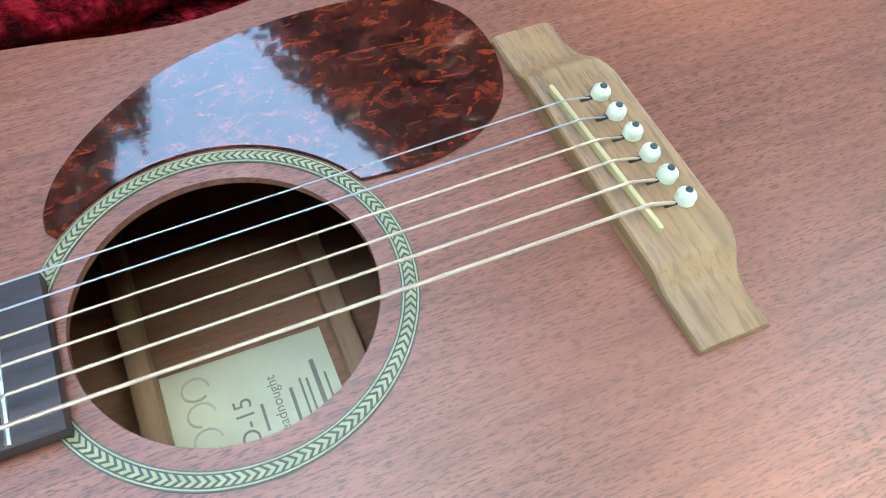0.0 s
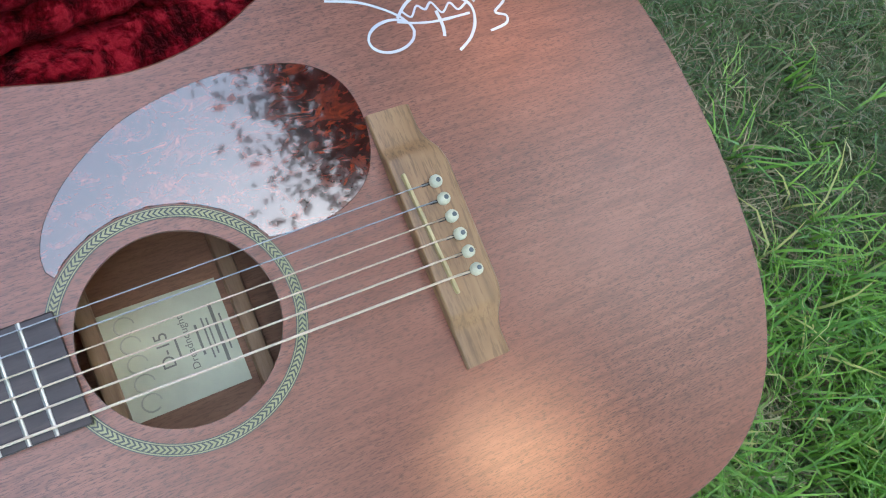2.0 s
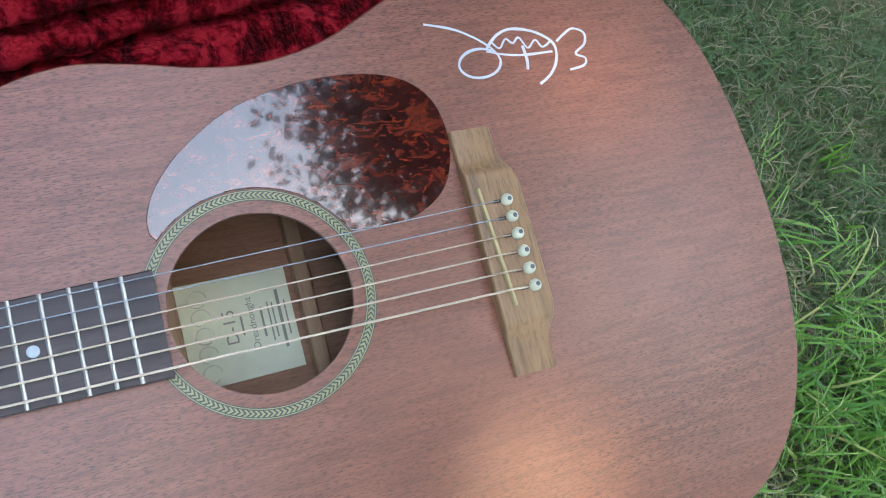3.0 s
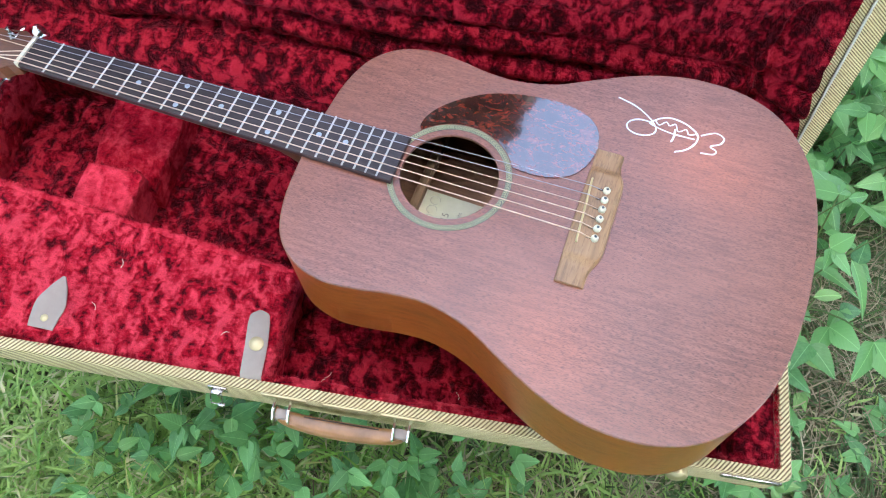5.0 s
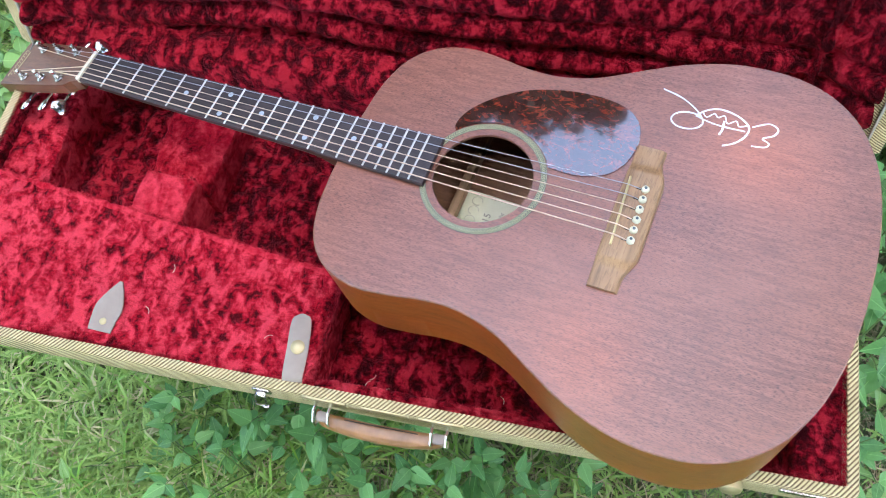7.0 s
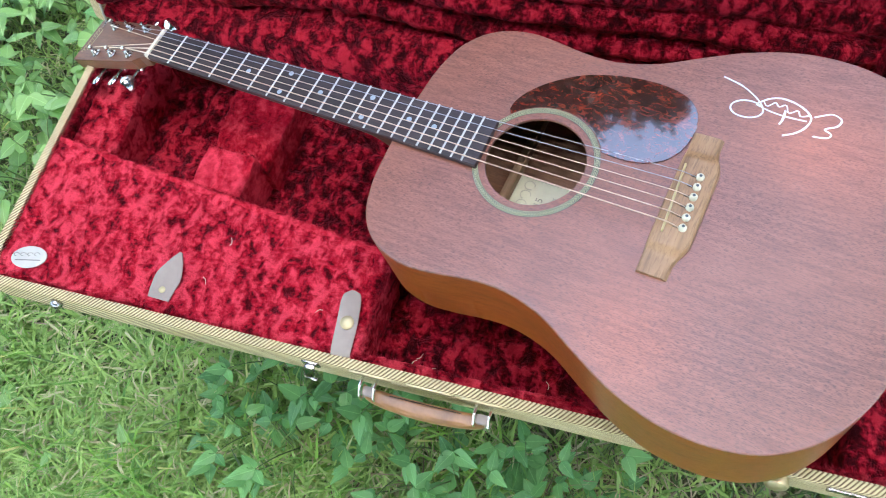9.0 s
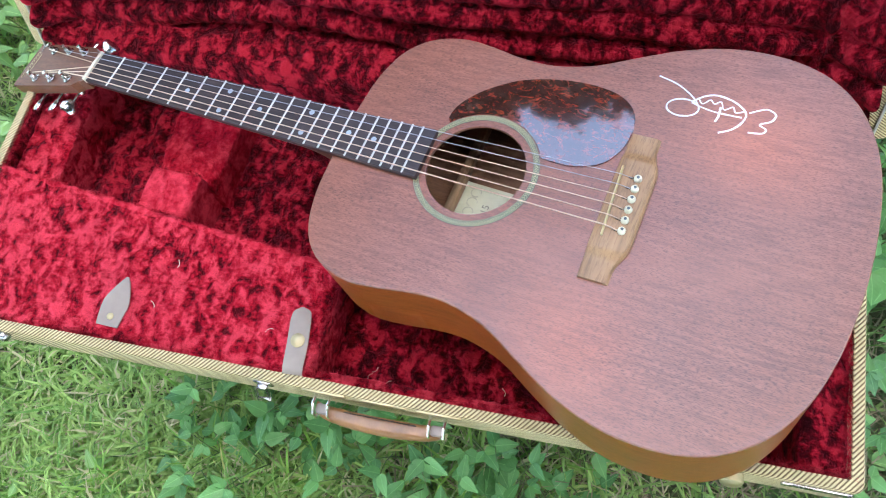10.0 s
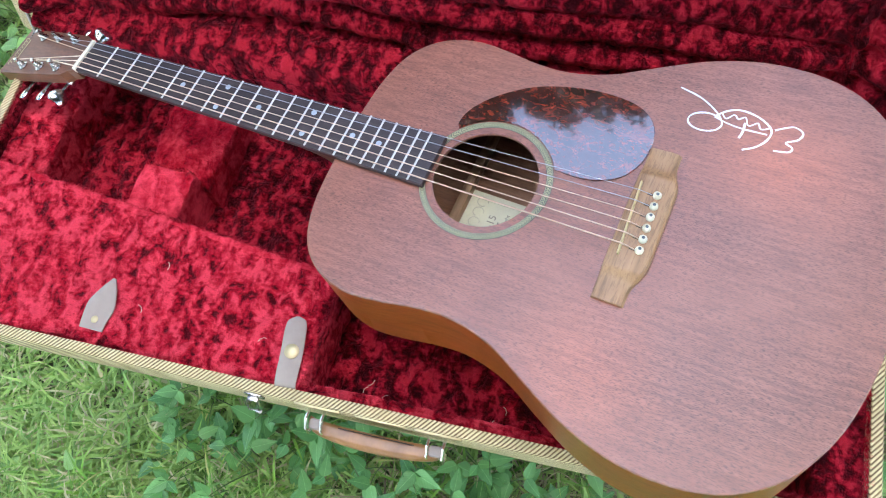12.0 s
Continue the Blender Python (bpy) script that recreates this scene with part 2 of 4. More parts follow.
GRASS = leafy("mown_grass", (0.125, 0.250, 0.045), (0.330, 0.500, 0.125), (0.47, 0.44, 0.24), 0.15)
LAWN = leafy("thin_lawn_grass", (0.035, 0.082, 0.018), (0.110, 0.190, 0.048), (0.25, 0.215, 0.125), 0.26)
STRAW = leafy("dry_straw", (0.20, 0.165, 0.090), (0.42, 0.36, 0.22), (0.12, 0.085, 0.045), 0.2, 0.7)
LUSH = leafy("lush_grass", (0.060, 0.180, 0.018), (0.220, 0.420, 0.055), (0.44, 0.44, 0.14), 0.06)
LEAF = leafy("weed_leaf", (0.044, 0.165, 0.040), (0.155, 0.365, 0.100), (0.55, 0.48, 0.05), 0.0, 0.40, True)
LEAF_PALE = leafy("pale_weed_leaf", (0.100, 0.230, 0.055), (0.220, 0.400, 0.110), (0.50, 0.46, 0.08), 0.006, 0.42, True)
STEM = leafy("weed_stem", (0.07, 0.13, 0.03), (0.14, 0.22, 0.06))
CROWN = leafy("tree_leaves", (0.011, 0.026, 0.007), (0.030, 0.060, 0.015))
BARK = plain("bark", (0.12, 0.09, 0.065), 0.9, vary=0.4, scale=25, bump=0.6)


def soil():
    p = Mat("thatch_and_soil", 0.95)
    big = p.noise(3.0, 4)
    n = p.noise(60, 8, None, 0.7)
    fibre = p.noise(300, 4, p.mapped((0.3, 1, 1), (0, 0, 30)), 0.6, 2.0)
    c = p.ramp(n, [(0.3, (0.045, 0.036, 0.022)), (0.5, (0.105, 0.090, 0.050)), (0.72, (0.21, 0.185, 0.105))])
    c = p.mix(p.ramp(big, [(0.25, 0.15), (0.60, 0.8)]), c, (0.060, 0.110, 0.026))
    c = p.mix(p.ramp(fibre, [(0.5, 0.0), (0.66, 0.7)]), c, (0.24, 0.22, 0.12))
    p.color(c).bump(p.maths("ADD", n, fibre), 0.8, 0.012)
    return p.m


SOIL = soil()

# ---------------------------------------------------------------- mesh helpers
def part(name, bm, material, parent=None, label="", smooth=35):
    """Links a bmesh as one mesh object under a thing or under a part."""
    if not isinstance(bm, bpy.types.Mesh):
        me = bpy.data.meshes.new(name)
        bmesh.ops.recalc_face_normals(bm, faces=bm.faces[:])
        bm.to_mesh(me)
        bm.free()
        me.materials.append(material)
        if smooth:
            me.shade_smooth()
            me.set_sharp_from_angle(angle=radians(smooth))
    else:
        me = bm
    ob = new(name, me)
    ob.parent = parent
    return tagged(ob, label)


def thing(name, m, label, category, group="", kind=""):
    ob = new(name)
    ob.empty_display_size = 0.05
    ob.matrix_world = m
    return tagged(ob, label, category, group, kind)


def raw(name, verts, faces, material, smooth=0):
    me = bpy.data.meshes.new(name)
    me.from_pydata([tuple(map(float, v)) for v in verts], [], faces)
    me.materials.append(material)
    if smooth:
        me.shade_smooth()
        me.set_sharp_from_angle(angle=radians(smooth))
    return me


def tube(points, radius, seg=8, bm=None, close=True):
    """A round bar along points; radius a number or one per point."""
    bm = bm or bmesh.new()
    pts = [Vector(p) for p in points]
    radii = radius if isinstance(radius, (list, tuple)) else [radius] * len(pts)
    rings, side = [], None
    for i, p in enumerate(pts):
        d = (pts[min(i + 1, len(pts) - 1)] - pts[max(i - 1, 0)]).normalized()
        if side is None:
            side = d.orthogonal().normalized()
        side = (side - d * side.dot(d)).normalized()
        up = d.cross(side)
        rings.append([bm.verts.new(p + radii[i] * (side * math.cos(2 * math.pi * k / seg) + up * math.sin(2 * math.pi * k / seg))) for k in range(seg)])
    for a, b in zip(rings, rings[1:]):
        for k in range(seg):
            bm.faces.new((a[k], a[(k + 1) % seg], b[(k + 1) % seg], b[k]))
    if close:
        bm.faces.new(rings[0][::-1])
        bm.faces.new(rings[-1])
    return bm


def block(lo, hi, bevel=0.0, seg=2, bm=None, m=None):
    """A box between two corners with rounded edges."""
    bm = bm or bmesh.new()
    vs = bmesh.ops.create_cube(bm, size=1)["verts"]
    lo, hi = Vector(lo), Vector(hi)
    for v in vs:
        v.co = Vector([(lo[i] + hi[i]) / 2 + v.co[i] * (hi[i] - lo[i]) for i in range(3)])
    if bevel:
        es = list({e for v in vs for e in v.link_edges})
        out = bmesh.ops.bevel(bm, geom=es, offset=bevel, segments=seg, affect="EDGES", profile=0.5)
        vs = list({v for f in out["faces"] for v in f.verts} | {v for v in vs if v.is_valid})
    if m:
        bmesh.ops.transform(bm, matrix=m, verts=vs)
    return bm


def disc(centre, r, h, seg=20, bm=None, dome=0.0, axis=None):
    """A low round button standing on centre: wall, rounded shoulder, domed top."""
    bm = bm or bmesh.new()
    c = Vector(centre)
    prof = [(r, 0), (r, h * 0.7), (r * 0.88, h * 0.95), (r * 0.5, h + dome * 0.75)]
    turn = Vector((0, 0, 1)).rotation_difference(Vector(axis)).to_matrix() if axis else Matrix.Identity(3)
    rings = [[bm.verts.new(c + turn @ Vector((a * math.cos(2 * math.pi * k / seg), a * math.sin(2 * math.pi * k / seg), z))) for k in range(seg)] for a, z in prof]
    for a, b in zip(rings, rings[1:]):
        for k in range(seg):
            bm.faces.new((a[k], a[(k + 1) % seg], b[(k + 1) % seg], b[k]))
    tip = bm.verts.new(c + turn @ Vector((0, 0, h + dome)))
    for k in range(seg):
        bm.faces.new((rings[-1][k], rings[-1][(k + 1) % seg], tip))
    bm.faces.new(rings[0][::-1])
    return bm


def spline(points, n, closed=False):
    """n points on a smooth curve through the points given."""
    p = [Vector(q) for q in points]
    out, last = [], len(p) if closed else len(p) - 1
    for i in range(n):
        s = i * last / (n if closed else n - 1)
        k = min(int(s), last - 1)
        f = s - k
        a, b, c, d = [p[j % len(p)] if closed else p[max(0, min(len(p) - 1, j))] for j in (k - 1, k, k + 1, k + 2)]
        out.append(0.5 * (2 * b + (c - a) * f + (2 * a - 5 * b + 4 * c - d) * f * f + (3 * b - a - 3 * c + d) * f ** 3))
    return out


def plate(loops, z0, z1, edge=0.0):
    """A flat plate from an outer loop and holes (lists of xy), with an eased upper edge on the outer loop."""
    bm = bmesh.new()
    tops, rims = [], []
    for n, loop in enumerate(loops):
        q = [Vector((p[0], p[1])) for p in loop]
        if n == 0 and edge:
            inner = []
            for i, p in enumerate(q):
                t = (q[(i + 1) % len(q)] - q[i - 1]).normalized()
                nrm = Vector((-t.y, t.x))
                inner.append(p + nrm * edge)
            area = sum(a.x * b.y - b.x * a.y for a, b in zip(q, q[1:] + q[:1]))
            if area < 0:
                inner = [2 * p - i for p, i in zip(q, inner)]
        else:
            inner = q
        top = [bm.verts.new((p.x, p.y, z1)) for p in inner]
        mid = [bm.verts.new((p.x, p.y, z1 - edge)) for p in q] if n == 0 and edge else top
        low = [bm.verts.new((p.x, p.y, z0)) for p in q]
        m = len(q)
        for i in range(m):
            j = (i + 1) % m
            if mid is not top:
                bm.faces.new((top[i], top[j], mid[j], mid[i]))
            bm.faces.new((mid[i], mid[j], low[j], low[i]))
        tops.append(top)
        rims.append(low)
    for group in (tops, rims):
        es = []
        for lp in group:
            for i in range(len(lp)):
                es.append(bm.edges.get((lp[i], lp[(i + 1) % len(lp)])))
        bmesh.ops.triangle_fill(bm, use_beauty=True, edges=es)
    return bm


def sheet(nx, ny, where):
    """A grid whose corner (i, j) lies at where(u, v), u and v from 0 to 1."""
    bm = bmesh.new()
    g = [[bm.verts.new(where(i / nx, j / ny)) for j in range(ny + 1)] for i in range(nx + 1)]
    for i in range(nx):
        for j in range(ny):
            bm.faces.new((g[i][j], g[i + 1][j], g[i + 1][j + 1], g[i][j + 1]))
    return bm


def ruffle(bm, amount, scale, seed=0.0):
    """Pushes the surface in and out along its normals, as thick soft cloth lies."""
    bm.normal_update()
    moves = []
    for v in bm.verts:
        p = v.co * scale + Vector((seed, seed * 1.7, 0))
        a = noise.noise(p) + 0.5 * noise.noise(p * 2.3) + 0.25 * noise.noise(p * 5.1)
        moves.append(v.normal * (a * amount))
    for v, m in zip(bm.verts, moves):
        v.co += m
    return bm


def cushion(corners, z0, z1, r=0.012, step=0.005):
    """A padded block over four xy corners in a turn, from z0 up to z1, with round shoulders."""
    c = [Vector(p) for p in corners]
    lu = max((c[1] - c[0]).length, (c[2] - c[3]).length)
    lv = max((c[3] - c[0]).length, (c[2] - c[1]).length)
    drop = max(z1 - z0 - r, 0.001)
    shoulder = [(r * math.sin(a), r * (1 - math.cos(a))) for a in (0.4, 0.8, 1.2, math.pi / 2)]
    down = [(r, r + drop * k / 5) for k in range(1, 6)]
    wrap = shoulder + down
    def line(length):
        n = max(3, int(length / step))
        return [(0, o, d) for o, d in wrap[::-1]] + [(i / n, 0, 0) for i in range(n + 1)] + [(1, o, d) for o, d in wrap]
    bm = bmesh.new()
    us, vs = line(lu), line(lv)
    du, dv = (c[1] - c[0]).normalized(), (c[3] - c[0]).normalized()
    grid = []
    for u, ou, zu in us:
        row = []
        for v, ov, zv in vs:
            uu, vv = r / lu + u * (1 - 2 * r / lu), r / lv + v * (1 - 2 * r / lv)
            p = (1 - uu) * (1 - vv) * c[0] + uu * (1 - vv) * c[1] + uu * vv * c[2] + (1 - uu) * vv * c[3]
            p = p + du * ou * (1 if u else -1) + dv * ov * (1 if v else -1)
            row.append(bm.verts.new((p.x, p.y, z1 - max(zu, zv) - (0.3 * min(zu, zv) if min(zu, zv) < r else 0))))
        grid.append(row)
    for i in range(len(us) - 1):
        for j in range(len(vs) - 1):
            bm.faces.new((grid[i][j], grid[i + 1][j], grid[i + 1][j + 1], grid[i][j + 1]))
    return bm


def lettering(name, text, size, m, material, parent):
    """Built-in letters, turned into a flat mesh."""
    cu = bpy.data.curves.new(name, "FONT")
    cu.body, cu.size, cu.align_x, cu.align_y = text, size, "CENTER", "CENTER"
    tmp = bpy.data.objects.new(name, cu)
    me = bpy.data.meshes.new_from_object(tmp)
    bpy.data.objects.remove(tmp)
    bpy.data.curves.remove(cu)
    me.transform(m)
    me.materials.clear()
    me.materials.append(material)
    return part(name, me, material, parent)

# ---------------------------------------------------------------- the guitar
# Its own axes: x from the nut to the tail, y to the treble side, z out of the soundboard.
GUITAR = Matrix(((0.9723, 0.20044, -0.12023, 0.1334), (-0.19786, 0.97967, 0.03316, 0.32265), (0.12443, -0.00846, 0.99219, 0.59664), (0, 0, 0, 1)))
SCALE = 0.6452
HOLE = Vector((0.5102, 0.0003))
guitar = thing("acoustic_guitar", GUITAR, "satin mahogany acoustic guitar lying in an open case", "guitar")


def fret_at(n):
    return SCALE * (1 - 2 ** (-n / 12))


def circle(c, r, n=96, start=0.0):
    return [(c[0] + r * math.cos(start + 2 * math.pi * k / n), c[1] + r * math.sin(start + 2 * math.pi * k / n)) for k in range(n)]


HALF = [(0.356, 0.0), (0.3572, 0.045), (0.3620, 0.083), (0.375, 0.117), (0.400, 0.140), (0.435, 0.1495), (0.470, 0.1465), (0.505, 0.1402),
        (0.540, 0.1388), (0.580, 0.1480), (0.620, 0.1680), (0.660, 0.1870), (0.700, 0.1985), (0.735, 0.2010), (0.770, 0.1965),
        (0.801, 0.1835), (0.829, 0.1585), (0.850, 0.1220), (0.8615, 0.0810), (0.8670, 0.0380)]
OUTLINE = [(p.x, p.y) for p in spline([(x, y, 0) for x, y in HALF] + [(0.8685, 0, 0)] + [(x, -y, 0) for x, y in HALF[:0:-1]], 200, True)]


def depth(x):
    return 0.098 + (x - 0.356) / 0.51 * 0.026


part("soundboard", plate([OUTLINE, circle(HOLE, 0.0505)], -0.0032, 0.0, 0.0012), MAHOGANY, guitar, "satin reddish mahogany soundboard with open pores")


def shell():
    bm = bmesh.new()
    def ring(shrink, z):
        out = []
        for x, y in OUTLINE:
            k = 1 - shrink / max(0.1, math.hypot(x - 0.62, y))
            out.append(bm.verts.new((0.62 + (x - 0.62) * k, y * k, z(x))))
        return out
    rings = [ring(0.0, lambda x: -0.0034), ring(0.0, lambda x: -0.5 * depth(x)), ring(0.0, lambda x: 0.002 - depth(x)), ring(0.0022, lambda x: -depth(x)),
             ring(0.003, lambda x: 0.0004 - depth(x)), ring(0.003, lambda x: -0.0034)]
    for a, b in zip(rings, rings[1:] + rings[:1]):
        for i in range(len(a)):
            bm.faces.new((a[i], a[(i + 1) % len(a)], b[(i + 1) % len(b)], b[i]))
    return bm


part("side", shell(), SIDES, guitar, "glossy orange-brown mahogany side")


def back_plate():
    bm = bmesh.new()
    rows = []
    for dz in (0.0, 0.003):
        rows.append([bm.verts.new((0.62 + (x - 0.62) * 0.985, y * 0.985, dz + 0.0003 - depth(0.62 + (x - 0.62) * 0.985))) for x, y in OUTLINE])
    n = len(OUTLINE)
    for i in range(n):
        bm.faces.new((rows[0][i], rows[0][(i + 1) % n], rows[1][(i + 1) % n], rows[1][i]))
    bm.faces.new(rows[0])
    bm.faces.new(rows[1])
    return bm


part("back", back_plate(), INSIDE, guitar)
for x in (0.4625, 0.5515, 0.66, 0.77):
    zb = 0.0034 - depth(x)
    part("back_brace", block((x - 0.0055, -0.128, zb), (x + 0.0055, 0.128, zb + 0.013), 0.003), BRACE, guitar, "pale spruce brace inside the body")
lz = 0.0038 - depth(0.507)
slope = Matrix.Translation((0.5058, -0.0008, lz)) @ Matrix.Rotation(math.atan(0.026 / 0.51), 4, "Y")
label = part("paper_label", block((-0.0405, -0.0350, 0), (0.0360, 0.0350, 0.0003)), PAPER, guitar, "cream paper label with faded print")
label.matrix_basis = slope
face = Matrix.Translation((0, 0, 0.0006)) @ Matrix.Rotation(radians(90), 4, "Z")
lettering("label_text", "D-15", 0.0115, Matrix.Translation((-0.007, 0.001, 0)) @ face, PRINT, label)
lettering("label_text", "Dreadnought", 0.0066, Matrix.Translation((0.0075, 0.001, 0)) @ face, PRINT, label)
bars = bmesh.new()
for x, y0, y1, h in ((0.0005, -0.006, 0.007, 0.0013), (0.0145, -0.010, 0.010, 0.0015), (0.0195, -0.014, 0.013, 0.0010), (0.0225, -0.012, 0.012, 0.0010),
                     (0.0270, -0.020, 0.020, 0.0021), (0.0310, -0.012, 0.012, 0.0010)):
    block((x - h / 2, y0, 0.0004), (x + h / 2, y1, 0.0006), bm=bars)
part("label_print", bars, PRINT, label)
scroll = bmesh.new()
for k in range(5):
    y = -0.026 + k * 0.0125
    tube([(-0.0245 + 0.006 * math.cos(a), y + 0.0055 * math.sin(a), 0.0005) for a in [i * math.pi / 7 for i in range(13 - 2 * (k % 2))]], 0.0006, 4, scroll)
part("label_flourish", scroll, FAINT, label, "faded script flourish")

# rosette
part("rosette_ring", plate([circle(HOLE, 0.0638), circle(HOLE, 0.0574)], -0.0005, 0.0003), RINGDARK, guitar, "dark inlay ring round the soundhole")
for r in (0.0630, 0.0581):
    part("rosette_line", plate([circle(HOLE, r + 0.0003), circle(HOLE, r - 0.0002)], 0.0002, 0.0006), CREAM, guitar)


def herringbone():
    bm = bmesh.new()
    n = 136
    for k in range(n):
        a0 = 2 * math.pi * k / n
        for side in (1, -1):
            def at(da, r, z=0.0007):
                a = a0 + da
                return (HOLE.x + r * math.cos(a), HOLE.y + r * math.sin(a), z)
            w, lean = 0.025, 0.032
            quad = [(0, 0.0606), (w, 0.0606), (w - lean, 0.0606 + side * 0.0017), (-lean, 0.0606 + side * 0.0017)]
            top = [bm.verts.new(at(a, r)) for a, r in quad]
            low = [bm.verts.new(at(a, r, 0.0002)) for a, r in quad]
            bm.faces.new(top)
            for i in range(4):
                bm.faces.new((top[i], top[(i + 1) % 4], low[(i + 1) % 4], low[i]))
    return bm


tagged(part("rosette_herringbone", herringbone(), CREAM, guitar, "cream herringbone inlay", 0), kind="stuff")

# pickguard: a teardrop cut away along the rosette
arc = [(HOLE.x + 0.0646 * math.cos(a), HOLE.y + 0.0646 * math.sin(a)) for a in [radians(27 + k * 110 / 24) for k in range(25)]]
drop = [(0.4600, 0.0470), (0.4605, 0.058), (0.468, 0.074), (0.486, 0.093), (0.514, 0.111), (0.545, 0.1205), (0.575, 0.1242), (0.603, 0.1225), (0.624, 0.1155),
        (0.6375, 0.102), (0.6425, 0.083), (0.640, 0.061), (0.6305, 0.0435), (0.615, 0.0330), (0.595, 0.0282), (0.573, 0.0288)]
edge = [(p.x, p.y) for p in spline([(x, y, 0) for x, y in drop], 80)]
part("pickguard", plate([arc + edge[1:]], 0.0002, 0.0013, 0.0004), TORTOISE, guitar, "glossy red-brown tortoiseshell pickguard")

# neck, fretboard and headstock
def neck():
    bm = bmesh.new()
    rings = []
    for i in range(33):
        f = i / 32
        x = -0.002 + f * 0.362
        w = 0.0206 + 0.0056 * f
        d = 0.0195 + 0.003 * f + 0.060 * max(0.0, (f - 0.86) / 0.14) ** 2
        ring = [bm.verts.new((x, w * math.cos(a), 0.0012 - d * max(0.0, math.sin(a)) ** 1.25)) for a in [math.pi * k / 16 for k in range(17)]]
        rings.append(ring)
    for a, b in zip(rings, rings[1:]):
        for k in range(16):
            bm.faces.new((a[k], a[k + 1], b[k + 1], b[k]))
        bm.faces.new((a[0], b[0], b[16], a[16]))
    bm.faces.new(rings[0])
    bm.faces.new(rings[-1][::-1])
    return bm


part("neck", neck(), NECKDARK, guitar, "mahogany neck")
FB_END, FB_TOP = 0.4575, 0.0074


def fb_half(x):
    return 0.0214 + (x / FB_END) * 0.0072


fretboard = part("fretboard", plate([[(0.0025, -fb_half(0)), (FB_END, -fb_half(FB_END)), (FB_END, fb_half(FB_END)), (0.0025, fb_half(0))]], 0.0014, FB_TOP, 0.0007),
                 FINGER, guitar, "dark rosewood fretboard with pearl dots", 20)
for n in range(1, 21):
    x = fret_at(n)
    h = fb_half(x) - 0.0003
    bm = bmesh.new()
    prof = [(-0.0011, 0), (-0.0009, 0.0007), (0, 0.0010), (0.0009, 0.0007), (0.0011, 0)]
    a = [bm.verts.new((x + u, -h, FB_TOP + v)) for u, v in prof]
    b = [bm.verts.new((x + u, h, FB_TOP + v)) for u, v in prof]
    for k in range(4):
        bm.faces.new((a[k], a[k + 1], b[k + 1], b[k]))
    bm.faces.new(a)
    bm.faces.new(b)
    part("fret", bm, FRETWIRE, fretboard)
for n, y in ((5, 0), (7, 0.0128), (7, -0.0138), (9, 0), (12, 0.0125), (12, -0.0140), (15, 0), (17, 0)):
    x = (fret_at(n) + fret_at(n - 1)) / 2
    part("dot_inlay", disc((x, y, FB_TOP - 0.0002), 0.0031, 0.0004, 18), PEARL, fretboard)
part("nut", block((-0.0026, -0.0214, 0.001), (0.0025, 0.0214, FB_TOP + 0.0022), 0.0009), BONE, guitar, "white bone nut")

HEAD = Matrix.Translation((-0.0022, 0, 0.0052)) @ Matrix.Rotation(radians(-15.0), 4, "Y")   # its own -x runs to the tip


def head_shape():
    pts = [(0.0, -0.0214), (-0.014, -0.0235), (-0.026, -0.0318), (-0.060, -0.0338), (-0.120, -0.0362), (-0.183, -0.0380), (-0.1855, -0.0365),
           (-0.1865, 0.0), (-0.1855, 0.0365), (-0.183, 0.0380), (-0.120, 0.0362), (-0.060, 0.0338), (-0.026, 0.0318), (-0.014, 0.0235), (0.0, 0.0214)]
    return [(x * 0.86, y * (1.0 if x > -0.015 else 0.93)) for x, y in pts]


headstock = part("headstock", plate([head_shape()], -0.0150, -0.0015, 0.0), NECKWOOD, guitar, "brown mahogany headstock", 20)
headstock.matrix_basis = HEAD
veneer = part("headstock_veneer", plate([head_shape()], -0.0016, 0.0002, 0.0005), HEADWOOD, headstock, "dark rosewood facing", 20)
mark = bmesh.new()
for k in range(9):
    y = -0.020 + k * 0.0048
    tube([(-0.150 + 0.0035 * math.cos(a), y + 0.0022 * math.sin(a), 0.0004) for a in [i * math.pi / 4 for i in range(7)]], 0.0004, 4, mark)
block((-0.1430, -0.018, 0.0002), (-0.1418, 0.018, 0.0005), bm=mark)
part("headstock_mark", mark, BRASS, headstock, "small gold script mark")

